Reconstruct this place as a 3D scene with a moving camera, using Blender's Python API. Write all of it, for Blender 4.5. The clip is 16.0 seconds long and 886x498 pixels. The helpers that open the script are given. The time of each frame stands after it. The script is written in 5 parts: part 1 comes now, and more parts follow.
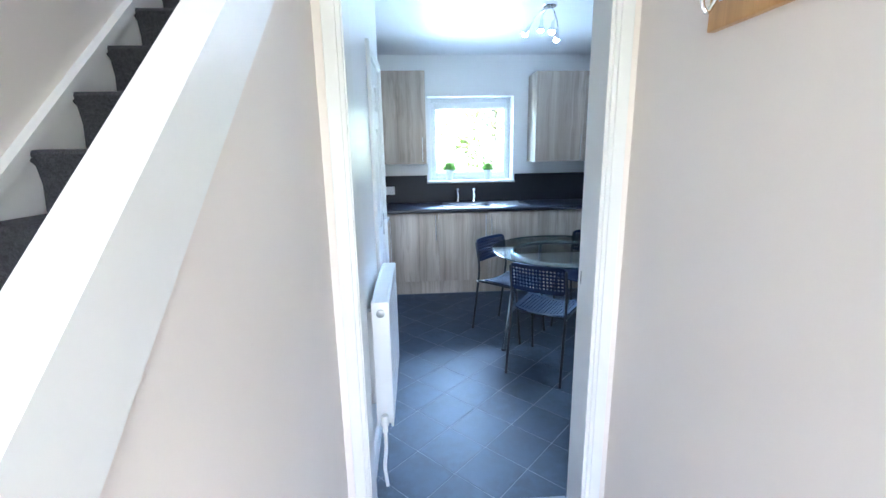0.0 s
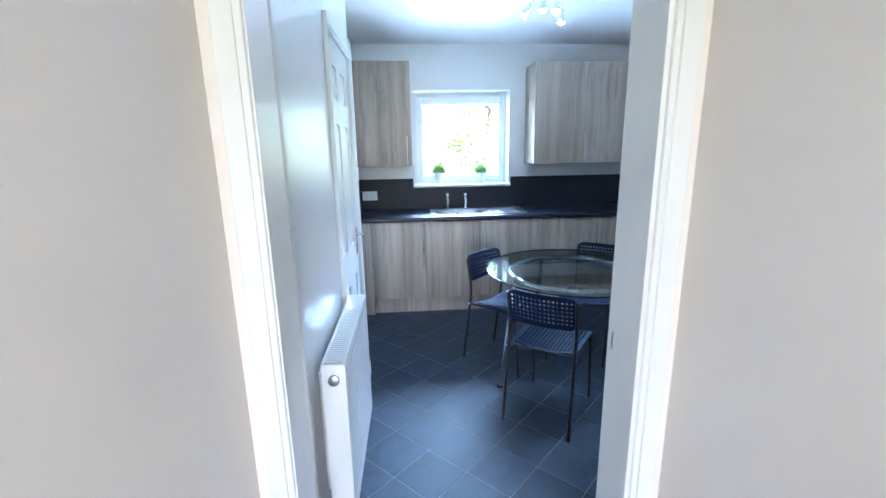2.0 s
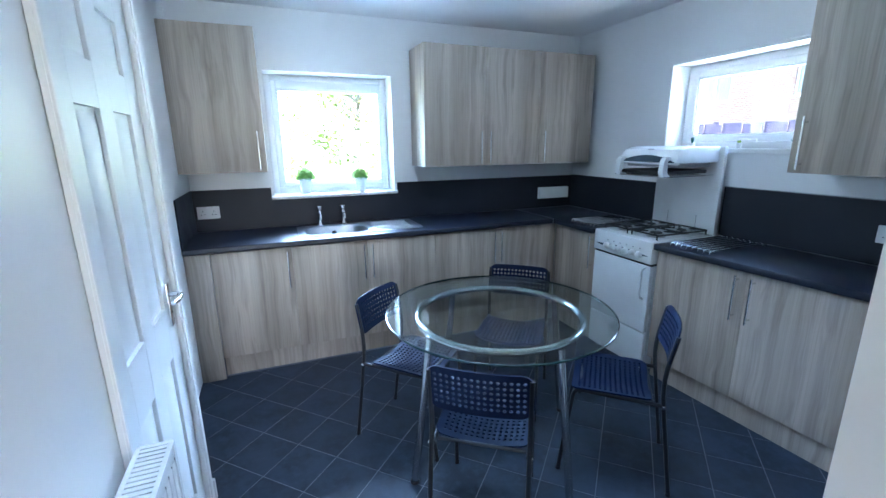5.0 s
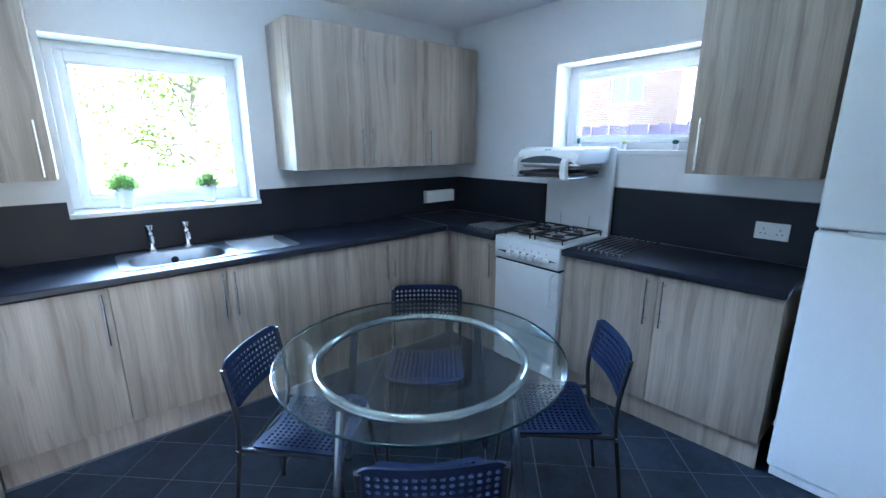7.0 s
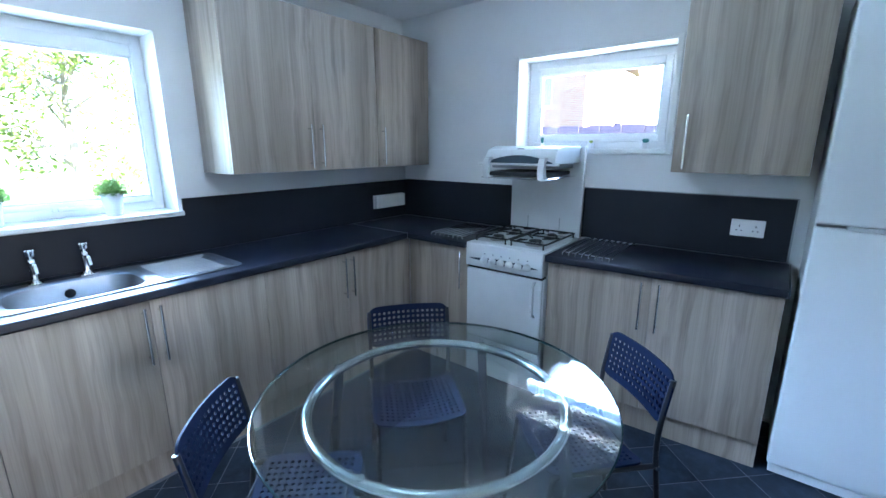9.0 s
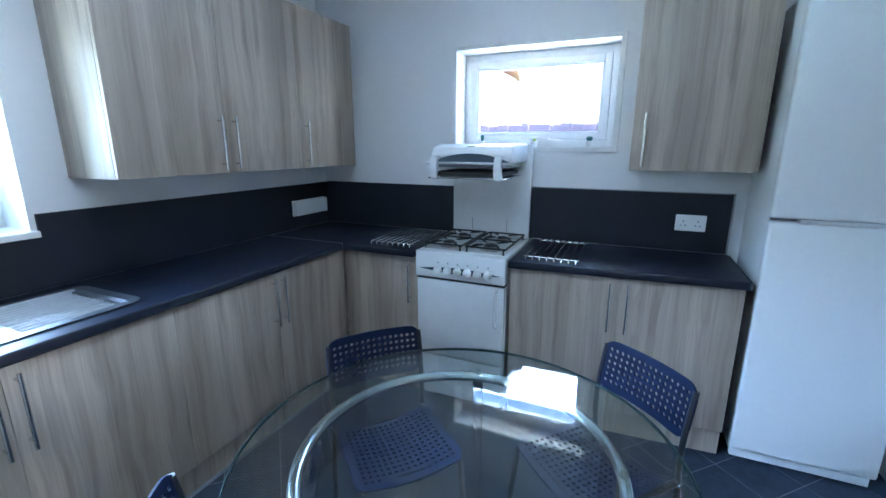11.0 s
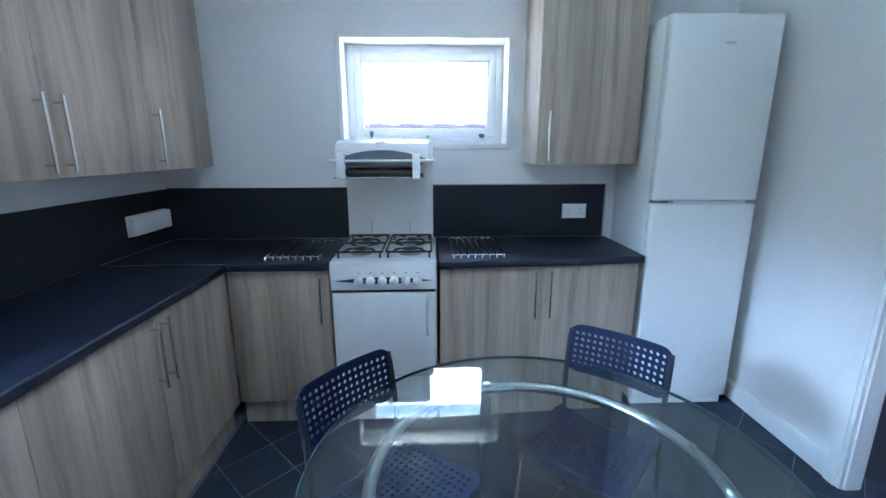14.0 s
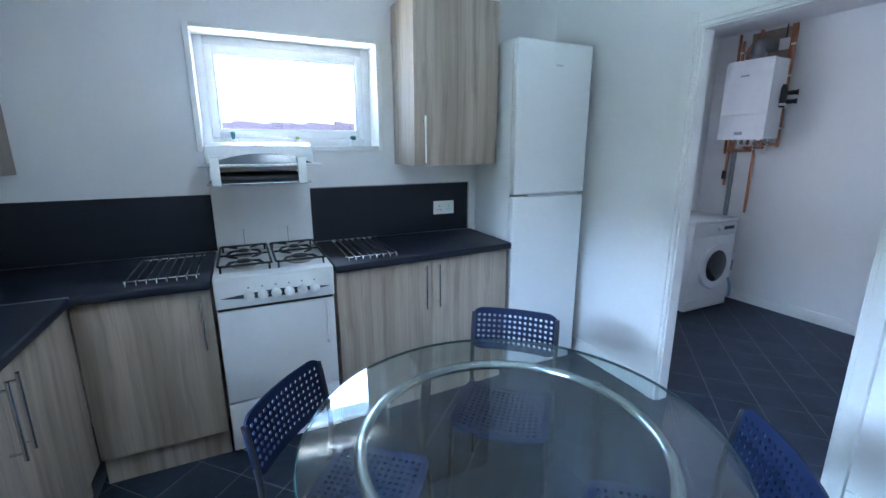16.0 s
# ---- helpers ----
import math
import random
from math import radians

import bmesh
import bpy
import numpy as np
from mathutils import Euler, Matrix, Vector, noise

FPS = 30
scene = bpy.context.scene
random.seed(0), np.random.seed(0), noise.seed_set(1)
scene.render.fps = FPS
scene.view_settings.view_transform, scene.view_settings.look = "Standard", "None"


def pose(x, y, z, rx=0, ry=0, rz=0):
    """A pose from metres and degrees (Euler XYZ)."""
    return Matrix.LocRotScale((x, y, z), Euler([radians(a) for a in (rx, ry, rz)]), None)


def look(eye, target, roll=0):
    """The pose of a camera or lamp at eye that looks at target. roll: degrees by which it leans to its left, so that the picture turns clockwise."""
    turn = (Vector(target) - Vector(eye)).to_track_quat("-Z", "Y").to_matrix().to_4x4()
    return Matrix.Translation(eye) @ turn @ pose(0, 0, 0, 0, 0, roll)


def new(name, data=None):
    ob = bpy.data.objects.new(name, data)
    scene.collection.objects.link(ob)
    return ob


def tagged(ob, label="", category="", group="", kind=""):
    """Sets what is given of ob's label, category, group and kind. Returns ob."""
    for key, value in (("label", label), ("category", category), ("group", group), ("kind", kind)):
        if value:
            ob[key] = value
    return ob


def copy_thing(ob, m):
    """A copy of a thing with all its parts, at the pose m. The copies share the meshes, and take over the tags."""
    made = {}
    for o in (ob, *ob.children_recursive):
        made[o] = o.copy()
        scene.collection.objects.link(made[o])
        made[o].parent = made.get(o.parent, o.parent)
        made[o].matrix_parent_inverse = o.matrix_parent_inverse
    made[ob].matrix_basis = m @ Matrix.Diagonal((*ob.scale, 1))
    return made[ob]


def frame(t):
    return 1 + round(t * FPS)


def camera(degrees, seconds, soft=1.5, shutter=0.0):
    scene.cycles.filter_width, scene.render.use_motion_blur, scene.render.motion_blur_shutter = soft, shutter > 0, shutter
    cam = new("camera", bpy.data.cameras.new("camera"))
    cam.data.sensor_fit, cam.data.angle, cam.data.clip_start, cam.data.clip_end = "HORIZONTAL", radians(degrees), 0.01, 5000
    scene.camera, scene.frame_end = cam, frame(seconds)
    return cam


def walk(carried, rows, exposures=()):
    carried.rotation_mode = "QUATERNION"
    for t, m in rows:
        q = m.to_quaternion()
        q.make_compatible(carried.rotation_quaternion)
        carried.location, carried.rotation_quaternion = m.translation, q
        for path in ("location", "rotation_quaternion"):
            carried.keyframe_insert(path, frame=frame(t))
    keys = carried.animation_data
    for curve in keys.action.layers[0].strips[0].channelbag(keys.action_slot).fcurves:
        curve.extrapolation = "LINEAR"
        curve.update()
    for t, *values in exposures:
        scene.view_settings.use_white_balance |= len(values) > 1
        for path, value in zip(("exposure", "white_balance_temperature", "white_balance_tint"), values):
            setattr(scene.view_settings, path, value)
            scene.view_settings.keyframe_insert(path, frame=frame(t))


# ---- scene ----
cam = camera(92.0, 16.0)
PATH = [
    (0, (0.121, 0.079, 1.465), (0.24, 2.026, 1.024), -1.0),
    (0.5, (0.136, 0.172, 1.484), (0.257, 2.119, 1.04), -1.2),
    (1, (0.153, 0.289, 1.494), (0.285, 2.234, 1.044), -1.0),
    (1.5, (0.184, 0.429, 1.5), (0.322, 2.372, 1.047), -1.0),
    (2, (0.21, 0.576, 1.494), (0.357, 2.519, 1.042), -1.0),
    (2.5, (0.226, 0.731, 1.48), (0.383, 2.674, 1.031), -1.0),
    (3, (0.227, 0.874, 1.482), (0.445, 2.811, 1.031), -0.5),
    (5.5, (0.273, 1.561, 1.526), (1.154, 3.292, 1.049), -0.5),
    (6, (0.283, 1.697, 1.524), (1.333, 3.332, 1.05), -0.2),
    (6.5, (0.316, 1.797, 1.523), (1.483, 3.351, 1.048), -0.3),
    (7, (0.316, 1.923, 1.513), (1.57, 3.406, 1.037), -0.1),
    (7.5, (0.301, 2.059, 1.51), (1.636, 3.47, 1.033), -0.1),
    (8, (0.305, 2.151, 1.496), (1.698, 3.507, 1.026), -0.2),
    (8.5, (0.293, 2.251, 1.504), (1.749, 3.539, 1.032), -0.3),
    (9, (0.295, 2.365, 1.49), (1.82, 3.573, 1.025), -0.1),
    (11.5, (0.369, 2.911, 1.474), (2.196, 3.575, 1.007), 0.0),
    (12, (0.369, 3.037, 1.47), (2.24, 3.569, 1.006), 0.0),
    (12.5, (0.372, 3.13, 1.47), (2.286, 3.49, 1.013), 0.0),
    (13, (0.37, 3.194, 1.462), (2.307, 3.392, 1.007), -0.2),
    (13.5, (0.392, 3.287, 1.447), (2.338, 3.351, 0.992), -0.3),
    (14, (0.415, 3.391, 1.444), (2.361, 3.322, 0.99), -0.1),
    (14.5, (0.415, 3.469, 1.439), (2.354, 3.267, 0.99), -0.2),
    (15, (0.416, 3.579, 1.444), (2.325, 3.184, 0.996), -0.3),
    (15.5, (0.405, 3.662, 1.45), (2.249, 3.035, 0.997), -0.1),
    (16, (0.405, 3.713, 1.47), (2.168, 2.89, 1.005), -0.1),
]
EXPOSURE = ((0.0, 4.98, 5400.0, 10.0), (3.2, 4.98, 5400.0, 10.0), (5.5, 4.97, 5400.0, 10.0), (9.0, 4.97, 5400.0, 10.0), (12.5, 5.02, 5600.0, 10.0), (16.0, 5.05, 5750.0, 10.0))
walk(cam, [(t, look(eye, target, roll)) for t, eye, target, roll in PATH], EXPOSURE)

# ---- light ----
sky_world = bpy.data.worlds.new("sky")
scene.world = sky_world
sky_world.use_nodes = True
sky_nodes = sky_world.node_tree
sky_tex = sky_nodes.nodes.new("ShaderNodeTexSky")
sky_tex.sky_type = 'NISHITA'
sky_tex.sun_disc = False
sky_tex.sun_elevation = radians(44.5)
sky_tex.sun_rotation = radians(170)
sky_nodes.links.new(sky_tex.outputs[0], sky_nodes.nodes["Background"].inputs[0])
sky_nodes.nodes["Background"].inputs[1].default_value = 0.065
scene.cycles.caustics_reflective = False


def lamp(name, kind, m, energy, colour, size=1.0, size_y=None):
    data = bpy.data.lights.new(name, kind)
    data.energy, data.color = energy, colour
    if kind == 'AREA':
        data.shape = 'RECTANGLE'
        data.size, data.size_y = size, size_y or size
    elif kind == 'SUN':
        data.angle = radians(0.5)
    ob = new(name, data)
    ob.matrix_world = m
    return ob


lamp("sun", 'SUN', look((1.6, -9, 9), (0, 0, 0)), 5.0, (1.0, 0.95, 0.86))
lamp("sky_north_window", 'AREA', look((0.75, 9.5, 3.75), (0.75, 5.0, 1.6)), 195, (0.54, 0.72, 1.0), 6.0, 1.6)
lamp("sky_east_window", 'AREA', look((7.4, 3.4, 3.7), (3.1, 3.4, 1.75)), 38, (0.54, 0.72, 1.0), 5.0, 1.5)
# Two added lamps low outside stand in for bounce off sunlit ground.
lamp("ground_bounce_fill_north", 'AREA', look((0.75, 8.6, 0.22), (0.75, 4.0, 1.9)), 56, (0.62, 0.80, 0.95), 6.0, 1.0)
lamp("ground_bounce_fill_east", 'AREA', look((6.0, 3.4, 0.45), (2.0, 3.4, 1.9)), 34, (0.60, 0.78, 1.0), 5.0, 1.2)
# Added fill lamp with no known source, brightening the hall from behind the camera.
lamp("hall_fill_front", 'AREA', look((0.3, -1.78, 1.4), (0.3, 0, 1.4)), 1.12, (1.0, 0.87, 0.81), 0.72, 1.4)
# Added fill lamp high in the stairwell; no window is known there.
lamp("stairwell_fill", 'AREA', look((-0.6, 2.6, 4.6), (-0.6, 1.4, 2.4)), 0.45, (1.0, 0.87, 0.81), 0.7, 0.7)
# Added fill lamp for the utility room, whose own light source is unknown.
lamp("utility_fill", 'AREA', look((3.55, 0.95, 1.7), (1.5, 0.5, 0.9)), 0.5, (0.80, 0.82, 1.0), 0.36, 0.46)


# ---- materials ----
def node(tree, kind, **inputs):
    n = tree.nodes.new(kind)
    for k, v in inputs.items():
        n.inputs[k.replace("_", " ")].default_value = v
    return n


def base_material(name, rough=0.5, metal=0.0):
    m = bpy.data.materials.new(name)
    m.use_nodes = True
    t = m.node_tree
    b = t.nodes["Principled BSDF"]
    b.inputs["Roughness"].default_value = rough
    b.inputs["Metallic"].default_value = metal
    return m, t, b


def coords(t, scale=(1, 1, 1), space="Position", random_shift=False):
    if space == "Position":
        src = t.nodes.new("ShaderNodeNewGeometry").outputs["Position"]
    else:
        src = t.nodes.new("ShaderNodeTexCoord").outputs["Object"]
    mp = t.nodes.new("ShaderNodeMapping")
    mp.inputs["Scale"].default_value = scale
    t.links.new(src, mp.inputs["Vector"])
    if random_shift:
        info = t.nodes.new("ShaderNodeObjectInfo")
        mul = t.nodes.new("ShaderNodeMath")
        mul.operation = 'MULTIPLY'
        mul.inputs[1].default_value = 37.0
        t.links.new(info.outputs["Random"], mul.inputs[0])
        t.links.new(mul.outputs[0], mp.inputs["Location"])
    return mp.outputs[0]


def mix_rgb(t, fac, a, b, blend='MIX'):
    m = t.nodes.new("ShaderNodeMix")
    m.data_type = 'RGBA'
    m.blend_type = blend
    for sock, v in ((m.inputs[0], fac), (m.inputs[6], a), (m.inputs[7], b)):
        if isinstance(v, (tuple, float, int)):
            sock.default_value = (*v, 1.0) if isinstance(v, tuple) else v
        else:
            t.links.new(v, sock)
    return m.outputs[2]


def ramp(t, fac, lo, hi, a=0.0, b=1.0):
    r = t.nodes.new("ShaderNodeMapRange")
    r.inputs["From Min"].default_value, r.inputs["From Max"].default_value = lo, hi
    r.inputs["To Min"].default_value, r.inputs["To Max"].default_value = a, b
    t.links.new(fac, r.inputs["Value"])
    return r.outputs[0]


def bump(t, b, height, strength=0.1, distance=0.002):
    n = t.nodes.new("ShaderNodeBump")
    n.inputs["Strength"].default_value, n.inputs["Distance"].default_value = strength, distance
    t.links.new(height, n.inputs["Height"])
    t.links.new(n.outputs[0], b.inputs["Normal"])


def noise_tex(t, vec, scale, detail=4.0, rough=0.55):
    n = node(t, "ShaderNodeTexNoise", Scale=scale, Detail=detail, Roughness=rough)
    t.links.new(vec, n.inputs["Vector"])
    return n.outputs["Fac"]


def surface(name, colour, rough=0.5, metal=0.0, var=0.12, scale=3.0, fine=60.0, relief=0.05, rough_var=0.08, space="Position", spec=0.5):
    """A plain surface with broad unevenness, fine grain and a little relief."""
    m, t, b = base_material(name, rough, metal)
    b.inputs["Specular IOR Level"].default_value = spec
    v = coords(t, space=space)
    broad, grain = noise_tex(t, v, scale), noise_tex(t, v, fine, 3.0)
    dark = tuple(c * (1 - var) for c in colour)
    col = mix_rgb(t, ramp(t, broad, 0.35, 0.65), dark, colour)
    col = mix_rgb(t, ramp(t, grain, 0.3, 0.7, 0.0, var * 0.6), col, tuple(c * 0.7 for c in colour))
    t.links.new(col, b.inputs["Base Color"])
    t.links.new(ramp(t, broad, 0.3, 0.7, rough - rough_var, rough + rough_var), b.inputs["Roughness"])
    if relief:
        bump(t, b, grain, relief)
    return m


def laminate(name, light, mid, dark, rough=0.42):
    """Driftwood laminate, its grain running upright."""
    m, t, b = base_material(name, rough)
    warp_v = coords(t, (1.2, 1.2, 0.9))
    v = coords(t, (26, 26, 0.55), random_shift=True)
    fine_v = coords(t, (190, 190, 2.2), random_shift=True)
    wide_v = coords(t, (7, 7, 0.35), random_shift=True)
    wob = node(t, "ShaderNodeTexNoise", Scale=2.2, Detail=2.0)
    t.links.new(warp_v, wob.inputs["Vector"])
    add = t.nodes.new("ShaderNodeVectorMath")
    add.operation = 'MULTIPLY_ADD'
    add.inputs[1].default_value = (2.2, 2.2, 0.2)
    t.links.new(wob.outputs["Color"], add.inputs[0])
    t.links.new(v, add.inputs[2])
    streak = noise_tex(t, add.outputs[0], 1.0, 3.0, 0.6)
    wide, fine = noise_tex(t, wide_v, 1.0, 2.0), noise_tex(t, fine_v, 1.0, 2.0)
    col = mix_rgb(t, ramp(t, wide, 0.35, 0.65), mid, light)
    col = mix_rgb(t, ramp(t, streak, 0.46, 0.74, 0.0, 0.62), col, dark)
    col = mix_rgb(t, ramp(t, fine, 0.45, 0.75, 0.0, 0.28), col, dark)
    t.links.new(col, b.inputs["Base Color"])
    bump(t, b, fine, 0.08)
    return m


def tile_material():
    m, t, b = base_material("slate_vinyl", 0.45)
    b.inputs["Specular IOR Level"].default_value = 0.36
    v = coords(t, random_shift=True)
    broad, mid, grain = noise_tex(t, v, 5.0, 6.0, 0.65), noise_tex(t, v, 22.0, 5.0, 0.6), noise_tex(t, v, 140.0, 3.0)
    info = t.nodes.new("ShaderNodeObjectInfo")
    col = mix_rgb(t, ramp(t, broad, 0.38, 0.62), (0.011, 0.018, 0.032), (0.031, 0.046, 0.074))
    col = mix_rgb(t, ramp(t, mid, 0.48, 0.68, 0.0, 0.6), col, (0.052, 0.070, 0.100))
    col = mix_rgb(t, ramp(t, info.outputs["Random"], 0, 1, 0.0, 0.45), col, (0.018, 0.025, 0.040))
    t.links.new(col, b.inputs["Base Color"])
    t.links.new(ramp(t, mid, 0.3, 0.7, 0.48, 0.62), b.inputs["Roughness"])
    bump(t, b, grain, 0.12)
    return m


def carpet_material(name, a, b_col, fine=500.0):
    m, t, b = base_material(name, 0.95)
    v = coords(t)
    g, w = noise_tex(t, v, fine, 2.0, 0.7), noise_tex(t, v, 90.0, 3.0)
    col = mix_rgb(t, ramp(t, g, 0.4, 0.6), a, b_col)
    col = mix_rgb(t, ramp(t, w, 0.45, 0.65, 0.0, 0.5), col, a)
    t.links.new(col, b.inputs["Base Color"])
    bump(t, b, w, 0.8, 0.006)
    return m


def thin_glass(name, tint, rough=0.0, gloss_at_normal=0.05):
    m = bpy.data.materials.new(name)
    m.use_nodes = True
    t = m.node_tree
    t.nodes.remove(t.nodes["Principled BSDF"])
    out = t.nodes["Material Output"]
    clear = t.nodes.new("ShaderNodeBsdfTransparent")
    clear.inputs[0].default_value = (*tint, 1)
    gloss = t.nodes.new("ShaderNodeBsdfGlossy")
    gloss.inputs["Roughness"].default_value = rough
    facing = node(t, "ShaderNodeLayerWeight", Blend=0.5)
    power = t.nodes.new("ShaderNodeMath")
    power.operation = 'POWER'
    power.inputs[1].default_value = 5.0
    t.links.new(facing.outputs["Facing"], power.inputs[0])
    fres = t.nodes.new("ShaderNodeMath")
    fres.operation = 'MULTIPLY_ADD'
    fres.inputs[1].default_value, fres.inputs[2].default_value = 0.99 - gloss_at_normal, gloss_at_normal
    t.links.new(power.outputs[0], fres.inputs[0])
    mx = t.nodes.new("ShaderNodeMixShader")
    t.links.new(fres.outputs[0], mx.inputs[0])
    t.links.new(clear.outputs[0], mx.inputs[1])
    t.links.new(gloss.outputs[0], mx.inputs[2])
    t.links.new(mx.outputs[0], out.inputs["Surface"])
    return m


def leaf_material(name, a, b_col):
    m, t, b = base_material(name, 0.55)
    b.inputs["Specular IOR Level"].default_value = 0.2
    geo = t.nodes.new("ShaderNodeNewGeometry")
    n = noise_tex(t, coords(t), 30.0)
    col = mix_rgb(t, ramp(t, geo.outputs["Random Per Island"], 0, 1), a, b_col)
    col = mix_rgb(t, ramp(t, n, 0.4, 0.7, 0.0, 0.4), col, a)
    t.links.new(col, b.inputs["Base Color"])
    back = t.nodes.new("ShaderNodeBsdfTranslucent")
    t.links.new(mix_rgb(t, 0.5, col, (0.20, 0.24, 0.03)), back.inputs["Color"])
    mx = node(t, "ShaderNodeMixShader", Fac=0.4)
    t.links.new(b.outputs[0], mx.inputs[1])
    t.links.new(back.outputs[0], mx.inputs[2])
    t.links.new(mx.outputs[0], t.nodes["Material Output"].inputs["Surface"])
    return m


M_WALL = surface("white_wall_paint", (0.80, 0.80, 0.79), 0.46, var=0.04, scale=1.2, fine=220, relief=0.05, rough_var=0.05)
M_SATIN = surface("satin_white_wall_paint", (0.80, 0.80, 0.79), 0.31, var=0.015, scale=1.0, fine=120, relief=0.02, rough_var=0.004)
M_CEIL = surface("silk_white_ceiling_paint", (0.78, 0.78, 0.78), 0.42, var=0.02, scale=0.7, fine=120, relief=0.02, rough_var=0.015, spec=0.28)
M_CREAM = surface("cream_wall_paint", (0.82, 0.76, 0.705), 0.6, var=0.06, scale=1.0, fine=200, relief=0.05)
M_GLOSS = surface("white_gloss_wood_paint", (0.80, 0.80, 0.78), 0.35, var=0.05, scale=4, fine=90, relief=0.03, rough_var=0.03)
M_UPVC = surface("white_upvc", (0.82, 0.82, 0.82), 0.36, var=0.04, scale=6, fine=150, relief=0.0, rough_var=0.03)
M_ENAMEL = surface("white_enamel", (0.76, 0.77, 0.77), 0.22, var=0.05, scale=6, fine=150, relief=0.0, rough_var=0.03)
M_FRIDGE = surface("white_coated_steel", (0.76, 0.78, 0.78), 0.34, var=0.012, scale=1.5, fine=260, relief=0.04, rough_var=0.02)
M_PLASTIC = surface("white_plastic", (0.75, 0.75, 0.74), 0.4, var=0.05, scale=9, fine=150, relief=0.0)
M_WOOD = laminate("driftwood_laminate", (0.48, 0.40, 0.325), (0.345, 0.285, 0.225), (0.15, 0.118, 0.092))
M_TOP = surface("black_laminate", (0.006, 0.009, 0.021), 0.42, var=0.12, scale=3, fine=260, relief=0.05, rough_var=0.03)
M_SPLASH = surface("black_splash_panel", (0.015, 0.017, 0.025), 0.5, var=0.12, scale=5, fine=200, relief=0.05, spec=0.28)
M_TILE = tile_material()
M_GROUT = surface("grey_grout", (0.20, 0.21, 0.235), 0.7, var=0.2, scale=6, fine=200)
M_STEEL = surface("brushed_steel", (0.40, 0.41, 0.42), 0.36, 1.0, var=0.12, scale=20, fine=300, relief=0.03)
M_HANDLE = surface("satin_steel", (0.72, 0.73, 0.74), 0.22, 1.0, var=0.08, scale=20, fine=300, relief=0.0, rough_var=0.02)
M_CHROME = surface("chrome", (0.80, 0.81, 0.82), 0.10, 1.0, var=0.06, scale=20, fine=200, relief=0.0, rough_var=0.04)
M_TUBE = surface("satin_chrome_tube", (0.56, 0.57, 0.57), 0.2, 1.0, var=0.1, scale=15, fine=200, relief=0.0, rough_var=0.05)
M_BLACK = surface("black_powder_coat", (0.012, 0.013, 0.017), 0.42, var=0.3, scale=20, fine=300, relief=0.05)
M_CHAIR = surface("dark_blue_black_plastic", (0.008, 0.015, 0.044), 0.58, var=0.2, scale=14, fine=320, relief=0.06, spec=0.12)
M_IRON = surface("black_cast_iron", (0.015, 0.015, 0.016), 0.6, var=0.3, scale=30, fine=300, relief=0.2)
M_BURNER = surface("worn_aluminium", (0.35, 0.33, 0.31), 0.45, 0.8, var=0.3, scale=30, fine=200)
M_SMOKE = surface("smoked_grey_panel", (0.06, 0.085, 0.11), 0.2, var=0.2, scale=8, fine=100, relief=0.0, rough_var=0.03)
M_GREY = surface("grey_plastic", (0.30, 0.31, 0.33), 0.45, var=0.1, scale=9, fine=150, relief=0.0)
M_SILVER = surface("pale_silver_plastic", (0.56, 0.58, 0.60), 0.4, var=0.06, scale=12, fine=150, relief=0.0, rough_var=0.04)
# Near-black puts the shade of holes and gaps into colour; also black feet.
M_DARK = surface("dark_void", (0.015, 0.015, 0.016), 0.8, var=0.2, scale=9, fine=100, relief=0.0)
M_COPPER = surface("aged_copper", (0.55, 0.24, 0.13), 0.35, 0.9, var=0.3, scale=12, fine=120)
M_PINE = laminate("oiled_oak", (0.68, 0.40, 0.15), (0.60, 0.34, 0.12), (0.46, 0.25, 0.085))
M_STAIR = carpet_material("charcoal_carpet", (0.014, 0.015, 0.020), (0.075, 0.075, 0.085))
M_HALLFLOOR = carpet_material("grey_carpet", (0.05, 0.05, 0.055), (0.12, 0.12, 0.125))
M_GLASS = thin_glass("window_glass", (0.97, 0.985, 0.98))
M_TABLEGLASS = thin_glass("greenish_table_glass", (0.90, 0.95, 0.945), gloss_at_normal=0.085)
M_GLASSEDGE = surface("green_glass_edge", (0.02, 0.05, 0.05), 0.12, var=0.2, scale=10, fine=80, relief=0.0)
M_LEAF = leaf_material("garden_leaves", (0.11, 0.15, 0.03), (0.17, 0.20, 0.06))
M_POTLEAF = leaf_material("pot_plant_leaves", (0.09, 0.22, 0.045), (0.20, 0.36, 0.09))
M_BARK = surface("bark", (0.22, 0.18, 0.14), 0.9, var=0.4, scale=10, fine=60, relief=0.5)
M_GRASS = surface("lawn", (0.07, 0.11, 0.03), 0.9, var=0.4, scale=0.8, fine=30, relief=0.6)
# Pale so that the added slab outside reflects light indoors.
M_BOUNCE = surface("pale_bounce_slab", (0.55, 0.54, 0.51), 0.85, var=0.15, scale=2, fine=40, relief=0.3)
M_FENCE = surface("purple_brown_stained_boards", (0.05, 0.04, 0.055), 0.9, var=0.3, scale=5, fine=60, relief=0.3, spec=0.05)
M_ROOF = surface("clay_roof", (0.24, 0.19, 0.17), 0.85, var=0.3, scale=3, fine=40, relief=0.4)
M_TEAL = surface("teal_succulent", (0.01, 0.16, 0.16), 0.5, var=0.3, scale=40, fine=200)
M_LIME = surface("lime_succulent", (0.30, 0.42, 0.04), 0.5, var=0.3, scale=40, fine=200)
M_BULB = bpy.data.materials.new("frosted_bulb")
M_BULB.use_nodes = True
M_BULB.node_tree.nodes["Principled BSDF"].inputs["Base Color"].default_value = (0.8, 0.78, 0.74, 1)
M_BULB.node_tree.nodes["Principled BSDF"].inputs["Emission Color"].default_value = (0.74, 0.88, 1.0, 1)
